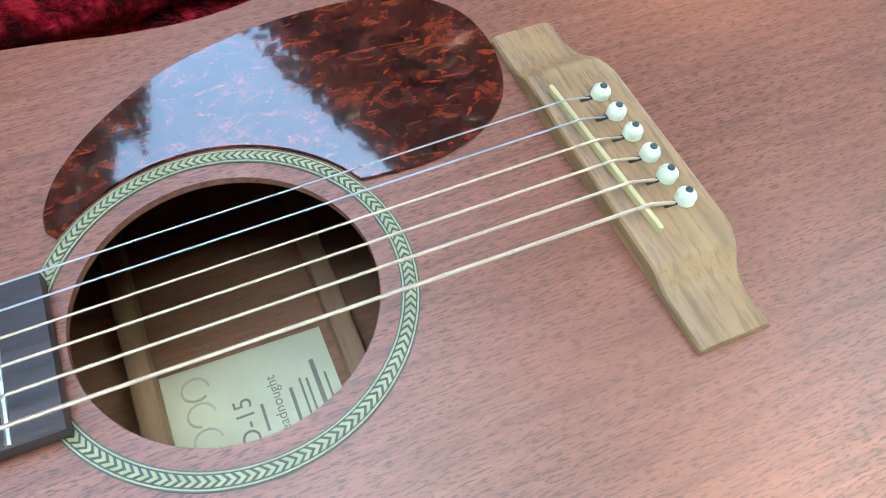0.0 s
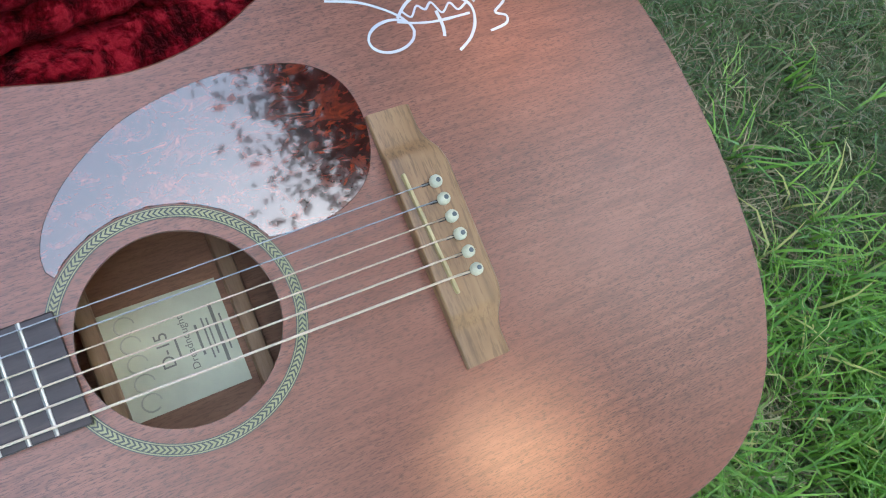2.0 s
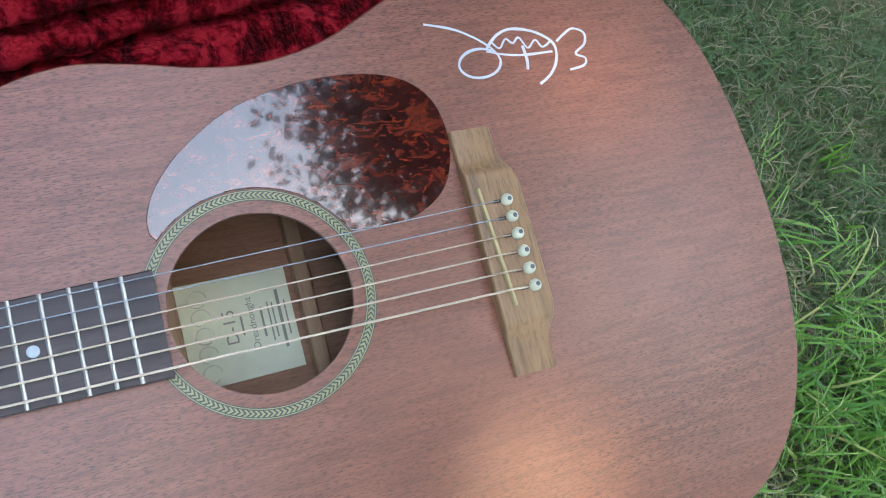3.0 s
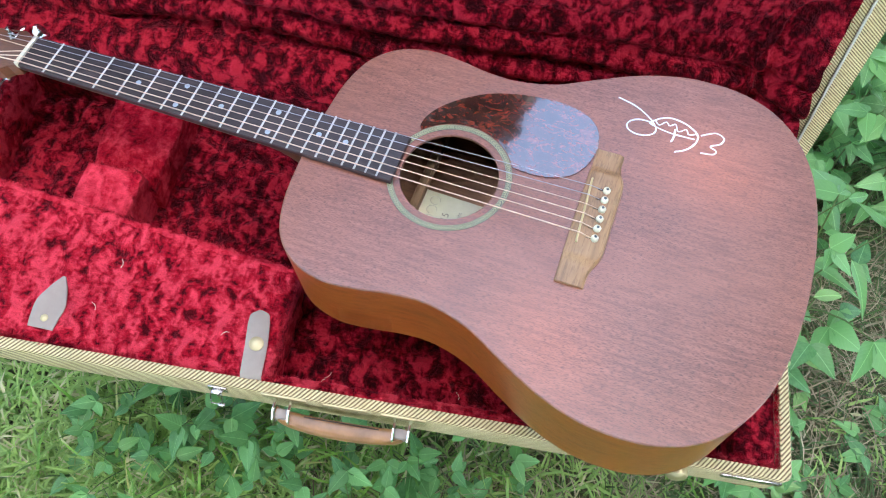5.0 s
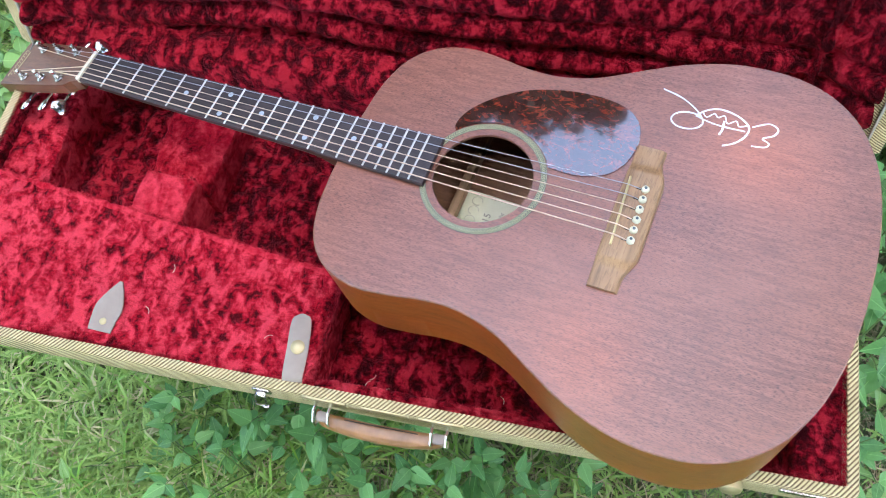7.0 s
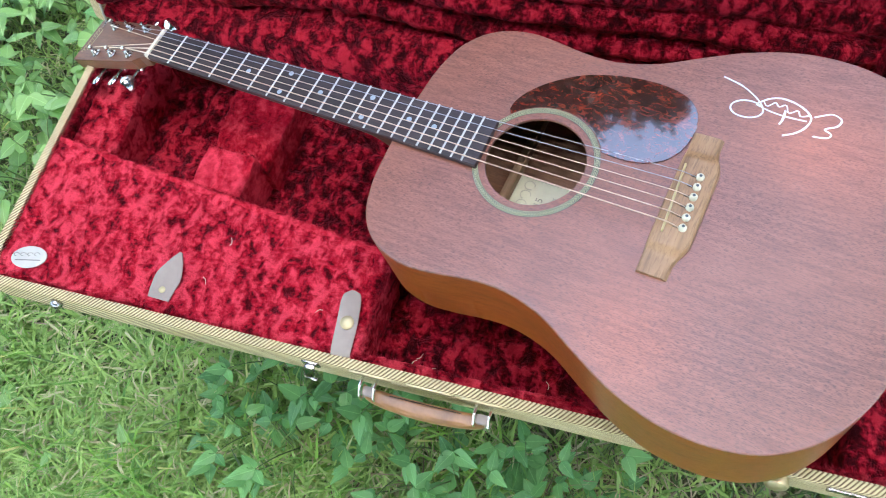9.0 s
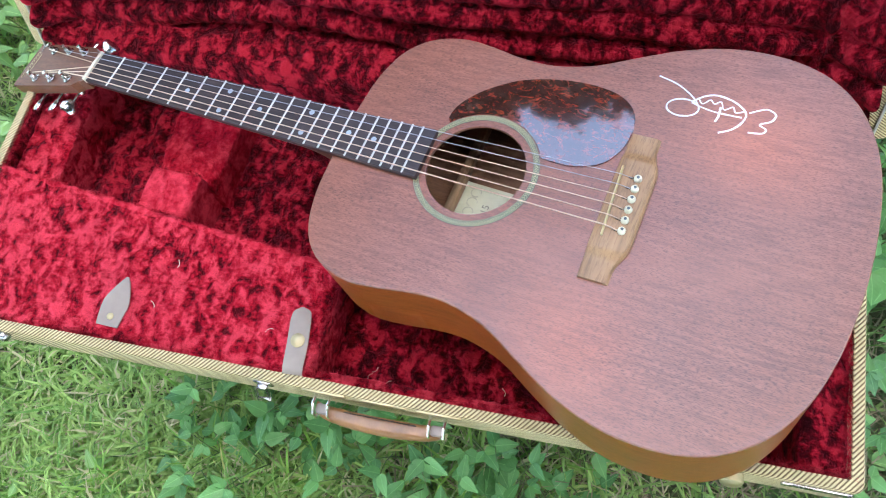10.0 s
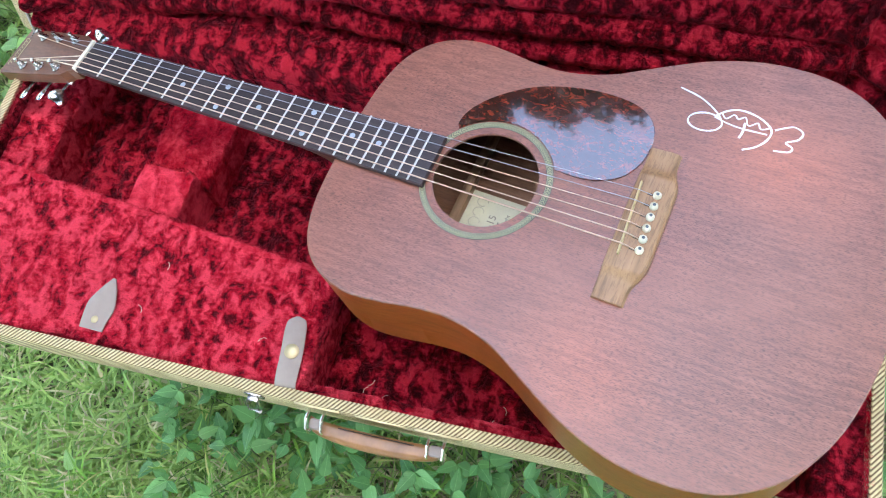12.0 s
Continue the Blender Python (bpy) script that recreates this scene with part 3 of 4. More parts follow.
POSTS = [(-0.037, 0.0205), (-0.075, 0.0215), (-0.113, 0.0225), (-0.113, -0.0225), (-0.075, -0.0215), (-0.037, -0.0205)]    # first string to sixth
for x, y in POSTS:
    s = 1 if y > 0 else -1
    bm = disc((x, y, 0.0002), 0.0062, 0.0022, 20)
    tube([(x, y, 0.0015), (x, y, 0.0085), (x, y, 0.0095), (x, y, 0.0120), (x, y, 0.0135)], [0.0030, 0.0030, 0.0024, 0.0030, 0.0026], 12, bm)
    for k in range(3):
        tube([(x + 0.0035 * math.cos(a), y + 0.0035 * math.sin(a), 0.004 + k * 0.0012) for a in [i * math.pi / 6 for i in range(13)]], 0.0005, 5, bm)
    tuner = part("tuner", bm, NICKEL, guitar, "nickel tuner post and bushing")
    tuner.matrix_basis = HEAD
    gear = block((x - 0.0085, y - 0.007 + s * 0.001, -0.0270), (x + 0.0085, y + 0.007 + s * 0.001, -0.0152), 0.003)
    tube([(x, y + s * 0.006, -0.021), (x, y + s * 0.019, -0.021)], 0.0020, 8, gear)
    part("gear_housing", gear, CHROME, tuner)
    knob = bmesh.new()
    rows = []
    for f, w, t in ((0.0, 0.0030, 0.0022), (0.15, 0.0062, 0.0030), (0.55, 0.0100, 0.0040), (0.85, 0.0094, 0.0036), (1.0, 0.0070, 0.0022)):
        yy = y + s * (0.0175 + 0.0175 * f)
        spin = 1.9 if x > -0.05 else 0.3
        ring = [(1.12 * w * math.cos(a), t * math.sin(a)) for a in [2 * math.pi * k / 16 for k in range(16)]]
        rows.append([knob.verts.new((x + u * math.cos(spin) - v * math.sin(spin), yy, -0.021 + u * math.sin(spin) + v * math.cos(spin))) for u, v in ring])
    for a, b in zip(rows, rows[1:]):
        for k in range(16):
            knob.faces.new((a[k], a[(k + 1) % 16], b[(k + 1) % 16], b[k]))
    knob.faces.new(rows[0])
    knob.faces.new(rows[-1])
    part("tuner_button", knob, CHROME, tuner, "polished chrome tuner button")

# bridge
def smooth_step(a, b, x):
    f = max(0.0, min(1.0, (x - a) / (b - a)))
    return f * f * (3 - 2 * f)


def bridge_mesh():
    bm = bmesh.new()
    rows = []
    n = 96
    for i in range(n + 1):
        y = -0.0775 + 0.155 * i / n
        q = abs(y)
        xb = 0.6716 + 0.0082 * (1 - smooth_step(0.036, 0.066, q))
        xf = 0.6432 - 0.0006 * (1 - (q / 0.0775) ** 2)
        h = 0.0088 - 0.0042 * smooth_step(0.0455, 0.0570, q) - 0.0008 * smooth_step(0.053, 0.0775, q)
        c = 0.0016
        sec = [(xf, 0.0001), (xf, h - c), (xf + 0.45 * c, h - 0.35 * c), (xf + 1.6 * c, h), (xf + 0.011, h + 0.0004 * (h > 0.008)), (xb - 3.2 * c, h),
               (xb - 1.2 * c, h - 0.7 * c), (xb - 0.3 * c, h - 2.0 * c), (xb, 0.0001)]
        rows.append([bm.verts.new((x, y, z)) for x, z in sec])
    for a, b in zip(rows, rows[1:]):
        for k in range(len(a) - 1):
            bm.faces.new((a[k], a[k + 1], b[k + 1], b[k]))
        bm.faces.new((a[0], b[0], b[-1], a[-1]))
    bm.faces.new(rows[0])
    bm.faces.new(rows[-1][::-1])
    return bm


bridge = part("bridge", bridge_mesh(), BRIDGEWOOD, guitar, "pale streaked rosewood bridge", 28)
SAD_B, SAD_A = Vector((0.6480, 0.0375, 0)), Vector((0.6520, -0.0365, 0))
mid, along = (SAD_A + SAD_B) / 2, SAD_B - SAD_A
part("saddle", block((-0.0011, -along.length / 2, 0.0070), (0.0011, along.length / 2, 0.0122), 0.0010, 2,
                     m=Matrix.Translation(mid) @ Matrix.Rotation(math.atan2(along.y, along.x) - math.pi / 2, 4, "Z")), SADDLE, bridge, "cream bone saddle")
PIN_Y = [0.0277 - k * 0.0110 for k in range(6)]
for k, y in enumerate(PIN_Y):
    x = 0.6648 + 0.00056 * k
    lean = Vector((0.10, 0.05 * (k % 3 - 1), 1))
    pin = part("bridge_pin", disc((x, y, 0.0086), 0.0037, 0.0040, 24, dome=0.0016, axis=lean), PIN, bridge, "ivory bridge pin")
    tip = Vector((x, y, 0.0086)) + lean.normalized() * 0.0052
    part("pin_dot", disc(tip, 0.0014, 0.0007, 14, axis=lean), PINDOT, pin)
    # Raised dark bar painted in for the shade inside the slot.
    part("pin_slot", block((x - 0.0085, y - 0.0010, 0.0084), (x - 0.0028, y + 0.0010, 0.0094), 0.0002), BLACKSLOT, bridge)

# strings
GAUGE = (0.00034, 0.00039, 0.00045, 0.00052, 0.00061, 0.00072)
for k, (g, (px, py)) in enumerate(zip(GAUGE, POSTS)):
    yn = 0.0178 - k * 0.00712
    ys = PIN_Y[k] * 0.985
    f = (PIN_Y[k] - SAD_A.y) / (SAD_B.y - SAD_A.y)
    xs = SAD_A.x + f * (SAD_B.x - SAD_A.x)
    post = HEAD @ Vector((px, py - math.copysign(0.0035, py), 0.0085))
    pts = [post, Vector((-0.0026, yn, FB_TOP + 0.0019)), Vector((0.0022, yn, FB_TOP + 0.0023)), Vector((xs - 0.001, ys, 0.0124 + g)),
           Vector((xs + 0.0012, ys, 0.0122 + g)), Vector((0.6600 + 0.00056 * k, PIN_Y[k], 0.0094)), Vector((0.6622 + 0.00056 * k, PIN_Y[k], 0.0080))]
    part("guitar_string", tube(pts, g, 7), STEEL if k < 2 else BRONZE, guitar, "steel string" if k < 2 else "wound bronze string")

# pen flourish on the soundboard: loops and plain strokes only
def stroke(points, width, n=40):
    line = spline([(x, y, 0) for x, y in points], n)
    bm = bmesh.new()
    rows = []
    for i, p in enumerate(line):
        t = (line[min(i + 1, n - 1)] - line[max(i - 1, 0)]).normalized()
        s = Vector((-t.y, t.x, 0)) * width / 2 * (0.85 + 0.3 * noise.noise(p * 90))
        rows.append([bm.verts.new(p + s * w + Vector((0, 0, z))) for w, z in ((1, 0.0001), (0.8, 0.0004), (-0.8, 0.0004), (-1, 0.0001))])
    for a, b in zip(rows, rows[1:]):
        for k in range(3):
            bm.faces.new((a[k], a[k + 1], b[k + 1], b[k]))
    return bm


oval = [(0.6785 + 0.0150 * math.cos(a) + 0.0012 * math.sin(a), 0.1205 + 0.0098 * math.sin(a)) for a in [2 * math.pi * k / 12 for k in range(13)]]
STROKES = [([(0.647, 0.151), (0.665, 0.146), (0.678, 0.139), (0.688, 0.131), (0.693, 0.124)], 0.0016), (oval, 0.0018),
           ([(0.686, 0.130), (0.695, 0.138), (0.706, 0.1415), (0.720, 0.139), (0.731, 0.133), (0.736, 0.126), (0.734, 0.116), (0.727, 0.107), (0.717, 0.101)], 0.0020),
           ([(0.685, 0.128), (0.697, 0.1245), (0.711, 0.1225), (0.733, 0.1225)], 0.0016), ([(0.712, 0.129), (0.7125, 0.119), (0.711, 0.112)], 0.0022),
           ([(0.738, 0.129), (0.745, 0.1335), (0.753, 0.137), (0.761, 0.133), (0.759, 0.125), (0.750, 0.119), (0.7565, 0.115), (0.754, 0.110), (0.742, 0.108)], 0.0017),
           ([(0.690, 0.1345), (0.695, 0.1290), (0.701, 0.1350), (0.7055, 0.1315), (0.711, 0.1350), (0.7155, 0.1270), (0.7225, 0.1320), (0.7265, 0.1265), (0.734, 0.1300)], 0.0014)]
for pts, w in STROKES:
    part("pen_stroke", stroke(pts, w * 1.15), INK, guitar, "silver pen stroke on the top")

# ---------------------------------------------------------------- the case
RIM, LONG, DEEP = 0.540, 1.034, 0.390
case = thing("guitar_case", Matrix.Identity(4), "open straw tweed guitar case lined with crimson plush", "guitar case")
WALL, FLOOR, BASE = 0.012, 0.450, 0.430


def rounded(x0, y0, x1, y1, r, n=6):
    out = []
    for cx, cy, a in ((x1 - r, y0 + r, -90), (x1 - r, y1 - r, 0), (x0 + r, y1 - r, 90), (x0 + r, y0 + r, 180)):
        out += [(cx + r * math.cos(radians(a + 90 * k / n)), cy + r * math.sin(radians(a + 90 * k / n))) for k in range(n + 1)]
    return out


def tray(height, wall, place, r=0.010, across=0.390):
    """An open box: outer wall with rounded bottom edge, rim, inner wall, floor. place(x, y, h): h from the closed side up to the rim."""
    bm = bmesh.new()
    def ring(inset, h):
        return [bm.verts.new(place(x, y, h)) for x, y in rounded(inset, inset, LONG - inset, across - inset, max(0.002, r - inset))]
    prof = [(0.052, 0), (0.038, 0.004), (0.026, 0.014), (0.012, height * 0.38), (0.003, height * 0.48), (0, height * 0.55), (0, height - 0.002), (0.0015, height), (wall - 0.001, height), (wall, height - 0.001), (wall, 0.009)]
    rings = [ring(i, h) for i, h in prof]
    m = len(rings[0])
    for a, b in zip(rings, rings[1:]):
        for i in range(m):
            bm.faces.new((a[i], a[(i + 1) % m], b[(i + 1) % m], b[i]))
    bm.faces.new(rings[0][::-1])
    bm.faces.new(rings[-1])
    return bm


part("bottom_shell", tray(RIM - BASE, WALL, lambda x, y, h: (x, y, BASE + h)), TWEED, case, "straw tweed lower shell", 40)
LEAN, LID_DEEP, LID_UP = radians(20.0), 0.066, 0.243


def lid_at(x, a, b):
    """A place in the lid: a up from the hinge in the plane of its rim, b back from that plane."""
    return (x, DEEP - 0.004 + a * math.sin(LEAN) + b * math.cos(LEAN), RIM + 0.003 + a * math.cos(LEAN) - b * math.sin(LEAN))


part("lid_shell", tray(LID_DEEP, 0.016, lambda x, y, h: lid_at(x, y, LID_DEEP - h), 0.010, LID_UP), TWEED_UP, case, "straw tweed lid standing open", 40)



def lid_cheek(x, s):
    """The bulging end wall of the lid, from the rim's edge round to its back."""
    bm = bmesh.new()
    rows = []
    for i in range(13):
        a = i / 12 * (LID_UP - 0.002)
        out = 0.024 + 0.012 * i / 12
        prof = [(0.001, -0.0006), (0.0, -0.0022), (0.45 * out, 0.000), (0.92 * out, 0.006), (out, 0.016), (0.8 * out, 0.034), (0.3 * out, 0.052), (0.001, 0.060)]
        rows.append([bm.verts.new(lid_at(x + s * d, a, b)) for d, b in prof])
    for a, b in zip(rows, rows[1:]):
        for k in range(len(a)):
            bm.faces.new((a[k], a[(k + 1) % len(a)], b[(k + 1) % len(a)], b[k]))
    bm.faces.new(rows[0])
    bm.faces.new(rows[-1])
    return bm


for x, s in ((0.0, -1), (LONG, 1)):
    part("lid_end", lid_cheek(x, s), TWEED_UP, case, "curved straw tweed end of the lid", 40)
    part("lid_edge", tube([lid_at(x, a, -0.003) for a in (0.0, 0.12, LID_UP - 0.004)], 0.0016, 6), SATIN, case, "thin pale edge strip of the lid")

# plush lining
def lid_lining(u, v):
    x, a = 0.014 + u * (LONG - 0.028), 0.010 + v * (LID_UP - 0.024)
    near = min(x - 0.012, LONG - 0.012 - x, (LID_UP - 0.012 - a), (a - 0.004) * 1.5)
    b = 0.040 * smooth_step(0.0, 0.055, near) - 0.014 * math.exp(-((x - 0.962 - 0.10 * (a - 0.12)) / 0.005) ** 2)
    fold = 0.021 * abs(math.sin(a * 95 + 1.6 * noise.noise(Vector((x * 4, a * 6, 0))))) ** 0.7 * smooth_step(0.005, 0.03, a) * (0.12 + 0.88 * smooth_step(0.15, 0.07, a))
    return lid_at(x, a, b - abs(fold) + 0.002 - 0.006 * smooth_step(0.02, 0.0, near))


# Lid and recessed linings use the shaded plush colour, most raised pads the lit.
part("lid_lining", ruffle(sheet(420, 110, lid_lining), 0.0050, 30.0, 3.0), PLUSH_SHADED, case, "crimson crushed plush in the lid", 180)
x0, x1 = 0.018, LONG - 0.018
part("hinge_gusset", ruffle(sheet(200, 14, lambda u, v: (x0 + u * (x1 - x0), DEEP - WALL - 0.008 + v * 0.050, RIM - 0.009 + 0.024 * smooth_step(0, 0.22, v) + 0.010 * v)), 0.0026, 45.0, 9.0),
     PLUSH_SHADED, case, "crimson plush fold over the hinge", 180)
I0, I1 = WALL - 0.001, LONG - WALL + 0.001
part("floor_lining", ruffle(sheet(320, 120, lambda u, v: (I0 + u * (I1 - I0), I0 + v * (DEEP - 2 * I0), FLOOR + 0.004)), 0.0075, 42.0), PLUSH_SHADED, case, "", 180)
part("back_lining", ruffle(sheet(220, 22, lambda u, v: (I0 + u * (I1 - I0), DEEP - WALL - 0.004 - 0.010 * (1 - v) ** 2, FLOOR - 0.004 + v * (RIM - FLOOR))), 0.0030, 38.0, 5.0), PLUSH_SHADED, case, "", 180)
part("front_lining", ruffle(sheet(220, 22, lambda u, v: (I0 + u * (I1 - I0), WALL + 0.004 + 0.010 * (1 - v) ** 2, FLOOR - 0.004 + v * (RIM - FLOOR))), 0.0030, 38.0, 6.0), PLUSH_SHADED, case, "", 180)
part("end_lining", ruffle(sheet(22, 90, lambda u, v: (I0 + 0.003 + 0.012 * (1 - u) ** 1.3, I0 + v * (DEEP - 2 * I0), FLOOR - 0.004 + u * (RIM - FLOOR))), 0.0030, 38.0, 7.0), PLUSH_SHADED, case, "", 180)
part("head_block", ruffle(cushion([(0.014, 0.185), (0.080, 0.178), (0.074, 0.378), (0.014, 0.378)], FLOOR - 0.004, RIM - 0.022, 0.005, 0.003), 0.0030, 55.0, 12.0), PLUSH_LIT, case, "crimson plush block at the head end", 180)
part("front_roll", ruffle(cushion([(0.484, 0.0125), (0.862, 0.0125), (0.862, 0.023), (0.484, 0.023)], FLOOR - 0.004, RIM - 0.005, 0.005, 0.003), 0.0022, 60.0, 13.0), PLUSH_LIT, case, "padded crimson plush along the front rim", 180)
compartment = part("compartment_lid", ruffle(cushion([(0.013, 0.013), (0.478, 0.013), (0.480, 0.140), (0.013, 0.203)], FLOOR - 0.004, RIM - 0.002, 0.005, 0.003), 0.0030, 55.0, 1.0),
                   PLUSH_LIT, case, "flat plush-covered compartment lid with leather tabs", 180)
ridge_a, ridge_b = Vector((0.016, 0.2005, RIM - 0.0045)), Vector((0.476, 0.1378, RIM - 0.0045))
part("compartment_ridge", ruffle(tube([ridge_a.lerp(ridge_b, k / 160) + Vector((0, 0.0006 * math.sin(k * 0.9), 0)) for k in range(161)], 0.0042, 10), 0.0014, 90.0, 14.0), PLUSH_FULL_LIT, compartment, "plush edge of the compartment lid in the lit colour", 180)
part("neck_block", ruffle(cushion([(0.205, 0.180), (0.272, 0.168), (0.275, 0.232), (0.207, 0.236)], FLOOR - 0.004, RIM - 0.010, 0.006, 0.003), 0.0014, 45.0, 2.0), PLUSH_FULL_LIT, case, "", 180)
part("neck_cradle", ruffle(cushion([(0.203, 0.228), (0.282, 0.226), (0.292, 0.380), (0.196, 0.380)], FLOOR - 0.004, RIM - 0.032, 0.006, 0.003), 0.0014, 45.0, 4.0), PLUSH_HALF_LIT, case, "", 180)
part("tail_padding", ruffle(cushion([(0.975, 0.010), (1.024, 0.010), (1.024, 0.380), (0.980, 0.380)], FLOOR - 0.004, RIM - 0.010, 0.010, 0.005), 0.0025, 40.0, 8.0), PLUSH_SHADED, case, "", 180)
part("corner_padding", ruffle(cushion([(0.860, 0.010), (0.960, 0.010), (0.930, 0.040), (0.880, 0.036)], FLOOR - 0.004, RIM - 0.014, 0.008, 0.005), 0.0025, 40.0, 11.0), PLUSH_LIT, case, "", 180)
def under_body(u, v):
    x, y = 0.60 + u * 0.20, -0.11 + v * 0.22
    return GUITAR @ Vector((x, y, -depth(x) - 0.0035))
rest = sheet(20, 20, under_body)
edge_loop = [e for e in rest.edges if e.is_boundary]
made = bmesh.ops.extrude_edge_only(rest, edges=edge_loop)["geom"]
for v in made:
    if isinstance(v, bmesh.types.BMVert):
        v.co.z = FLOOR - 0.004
part("body_cushion", rest, PLUSH_SHADED, case, "", 40)

# edge pile: short fibres standing over the rims of the lining
def fringe(paths, count, seed, length=0.0055):
    rng = random.Random(seed)
    verts, faces = [], []
    for (a, b) in paths:
        a, b = Vector(a), Vector(b)
        for _ in range(int(count * (b - a).length)):
            p = a.lerp(b, rng.random()) + Vector((rng.gauss(0, 0.0016), rng.gauss(0, 0.0016), rng.gauss(-0.001, 0.001)))
            d = Vector((rng.gauss(0, 0.7), rng.gauss(0, 0.7), rng.random() * 0.9 + 0.1)).normalized() * length * (0.4 + rng.random())
            s = d.orthogonal().normalized() * 0.00035
            i = len(verts)
            verts += [p - s, p + s, p + d]
            faces.append((i, i + 1, i + 2))
    return raw("fringe", verts, faces, PLUSH_LIT)


E_ = RIM - 0.003
pile = part("lining_fuzz", fringe([((0.014, 0.014, E_), (0.48, 0.014, E_)), ((0.48, 0.013, E_), (0.479, 0.140, E_)), ((0.479, 0.140, E_), (0.014, 0.203, E_)), ((0.485, 0.019, E_ - 0.002), (1.02, 0.016, E_ - 0.002)),
                           ((0.205, 0.236, RIM - 0.017), (0.274, 0.232, RIM - 0.017)), ((0.207, 0.182, RIM - 0.017), (0.207, 0.236, RIM - 0.017)), ((1.02, 0.016, E_), (1.02, 0.37, E_)),
                           (lid_at(1.018, 0.02, 0.0), lid_at(1.018, 0.225, 0.0)), ((0.016, 0.02, E_), (0.016, 0.37, E_))], 6800, 4, 0.0065), PLUSH_LIT, case)
tagged(pile, "loose crimson pile along the lining's edges", kind="stuff")


# pale lint caught in the plush
rng = random.Random(77)
for k in range(14):
    x, y = rng.uniform(0.50, 0.86), rng.uniform(0.02, 0.05)
    z = FLOOR + 0.016
    if k % 3 == 0:
        x, y, z = rng.uniform(0.24, 0.46), rng.uniform(0.05, 0.12), RIM + 0.0015
    turn = rng.uniform(0, 6.28)
    pts = [(x + 0.003 * i * math.cos(turn + 0.3 * i), y + 0.003 * i * math.sin(turn + 0.3 * i), z + 0.0008 * i) for i in range(4)]
    part("lint_thread", tube(pts, 0.0003, 4), PAPER, case, "pale lint thread")

# leather tabs, badge, handle, latches
def strap(points, outline_half, thick=0.0022):
    """A leather tab along points, with half widths, slightly domed."""
    bm = bmesh.new()
    n = 28
    mids = spline(points, n)
    w = spline([(h, 0, 0) for h in outline_half], n)
    rows = []
    for i, p in enumerate(mids):
        t = (mids[min(i + 1, n - 1)] - mids[max(i - 1, 0)]).normalized()
        s = t.cross(Vector((0, 0, 1))).normalized() * max(0.0006, w[i].x)
        up = s.cross(t).normalized()
        rows.append([bm.verts.new(p + s * k + up * z) for k, z in ((-1, 0), (-1, thick * 0.7), (-0.9, thick), (0.9, thick), (1, thick * 0.7), (1, 0))])
    for a, b in zip(rows, rows[1:]):
        for k in range(6):
            bm.faces.new((a[k], a[(k + 1) % 6], b[(k + 1) % 6], b[k]))
    bm.faces.new(rows[0])
    bm.faces.new(rows[-1])
    return bm


T = RIM - 0.001
tab = part("leather_tab", strap([(0.233, 0.027, T), (0.234, 0.045, T + 0.001), (0.237, 0.066, T + 0.002), (0.240, 0.086, T + 0.004)], [0.0135, 0.0150, 0.0160, 0.0100, 0.0015]), LEATHER, compartment, "grey-beige pointed leather tab")
part("rivet", disc((0.2345, 0.038, T + 0.0024), 0.0040, 0.0014, 18, dome=0.0008), BRASS, case, "small brass rivet")
strap_ = part("leather_strap", strap([(0.461, 0.012, T - 0.004), (0.4605, 0.018, T + 0.002), (0.459, 0.045, T + 0.004), (0.456, 0.070, T + 0.005), (0.4535, 0.0855, T + 0.003)], [0.0108, 0.0108, 0.0110, 0.0112, 0.0115, 0.0117, 0.0118, 0.0118, 0.0117, 0.0115, 0.0108, 0.0090, 0.0020]), LEATHER, compartment, "grey-beige leather strap with a snap")
part("snap", disc((0.459, 0.048, T + 0.0062), 0.0078, 0.0020, 24, dome=0.0014), BRASS, case, "domed brass snap")
badge_turn = Matrix.Translation((0.0535, 0.0405, T + 0.0006)) @ Matrix.Rotation(radians(11), 4, "Z") @ Matrix.Diagonal((1.62, 1, 1, 1))
bm = disc((0, 0, 0), 0.0140, 0.0020, 40)
bmesh.ops.transform(bm, matrix=badge_turn, verts=bm.verts)
badge = part("oval_badge", bm, SATIN, compartment, "oval silver badge")
bm = bmesh.new()
for k in range(4):
    tube([(-0.010 + k * 0.0055 + 0.0022 * math.cos(a), 0.003 + 0.0022 * math.sin(a), 0.0023) for a in [i * math.pi / 4 for i in range(7)]], 0.0003, 4, bm)
block((-0.010, -0.0048, 0.0020), (0.010, -0.0038, 0.0023), bm=bm)
bmesh.ops.transform(bm, matrix=badge_turn, verts=bm.verts)
part("badge_mark", bm, DARKGREY, badge)

def handle_grip():
    bm = bmesh.new()
    rows = []
    for i in range(33):
        f = i / 32
        x = 0.492 + 0.140 * f
        bow = math.sin(math.pi * f) ** 0.35
        y, z = -0.012 - 0.0085 * bow, RIM - 0.020 - 0.008 * bow
        w, t = 0.0070 + 0.0020 * bow, 0.0045 + 0.0050 * bow
        def sq(v):
            return math.copysign(abs(v) ** 0.6, v)
        rows.append([bm.verts.new((x, y + t * sq(math.cos(a)), z + w * sq(math.sin(a)))) for a in [2 * math.pi * k / 14 for k in range(14)]])
    for a, b in zip(rows, rows[1:]):
        for k in range(14):
            bm.faces.new((a[k], a[(k + 1) % 14], b[(k + 1) % 14], b[k]))
    bm.faces.new(rows[0])
    bm.faces.new(rows[-1])
    return bm


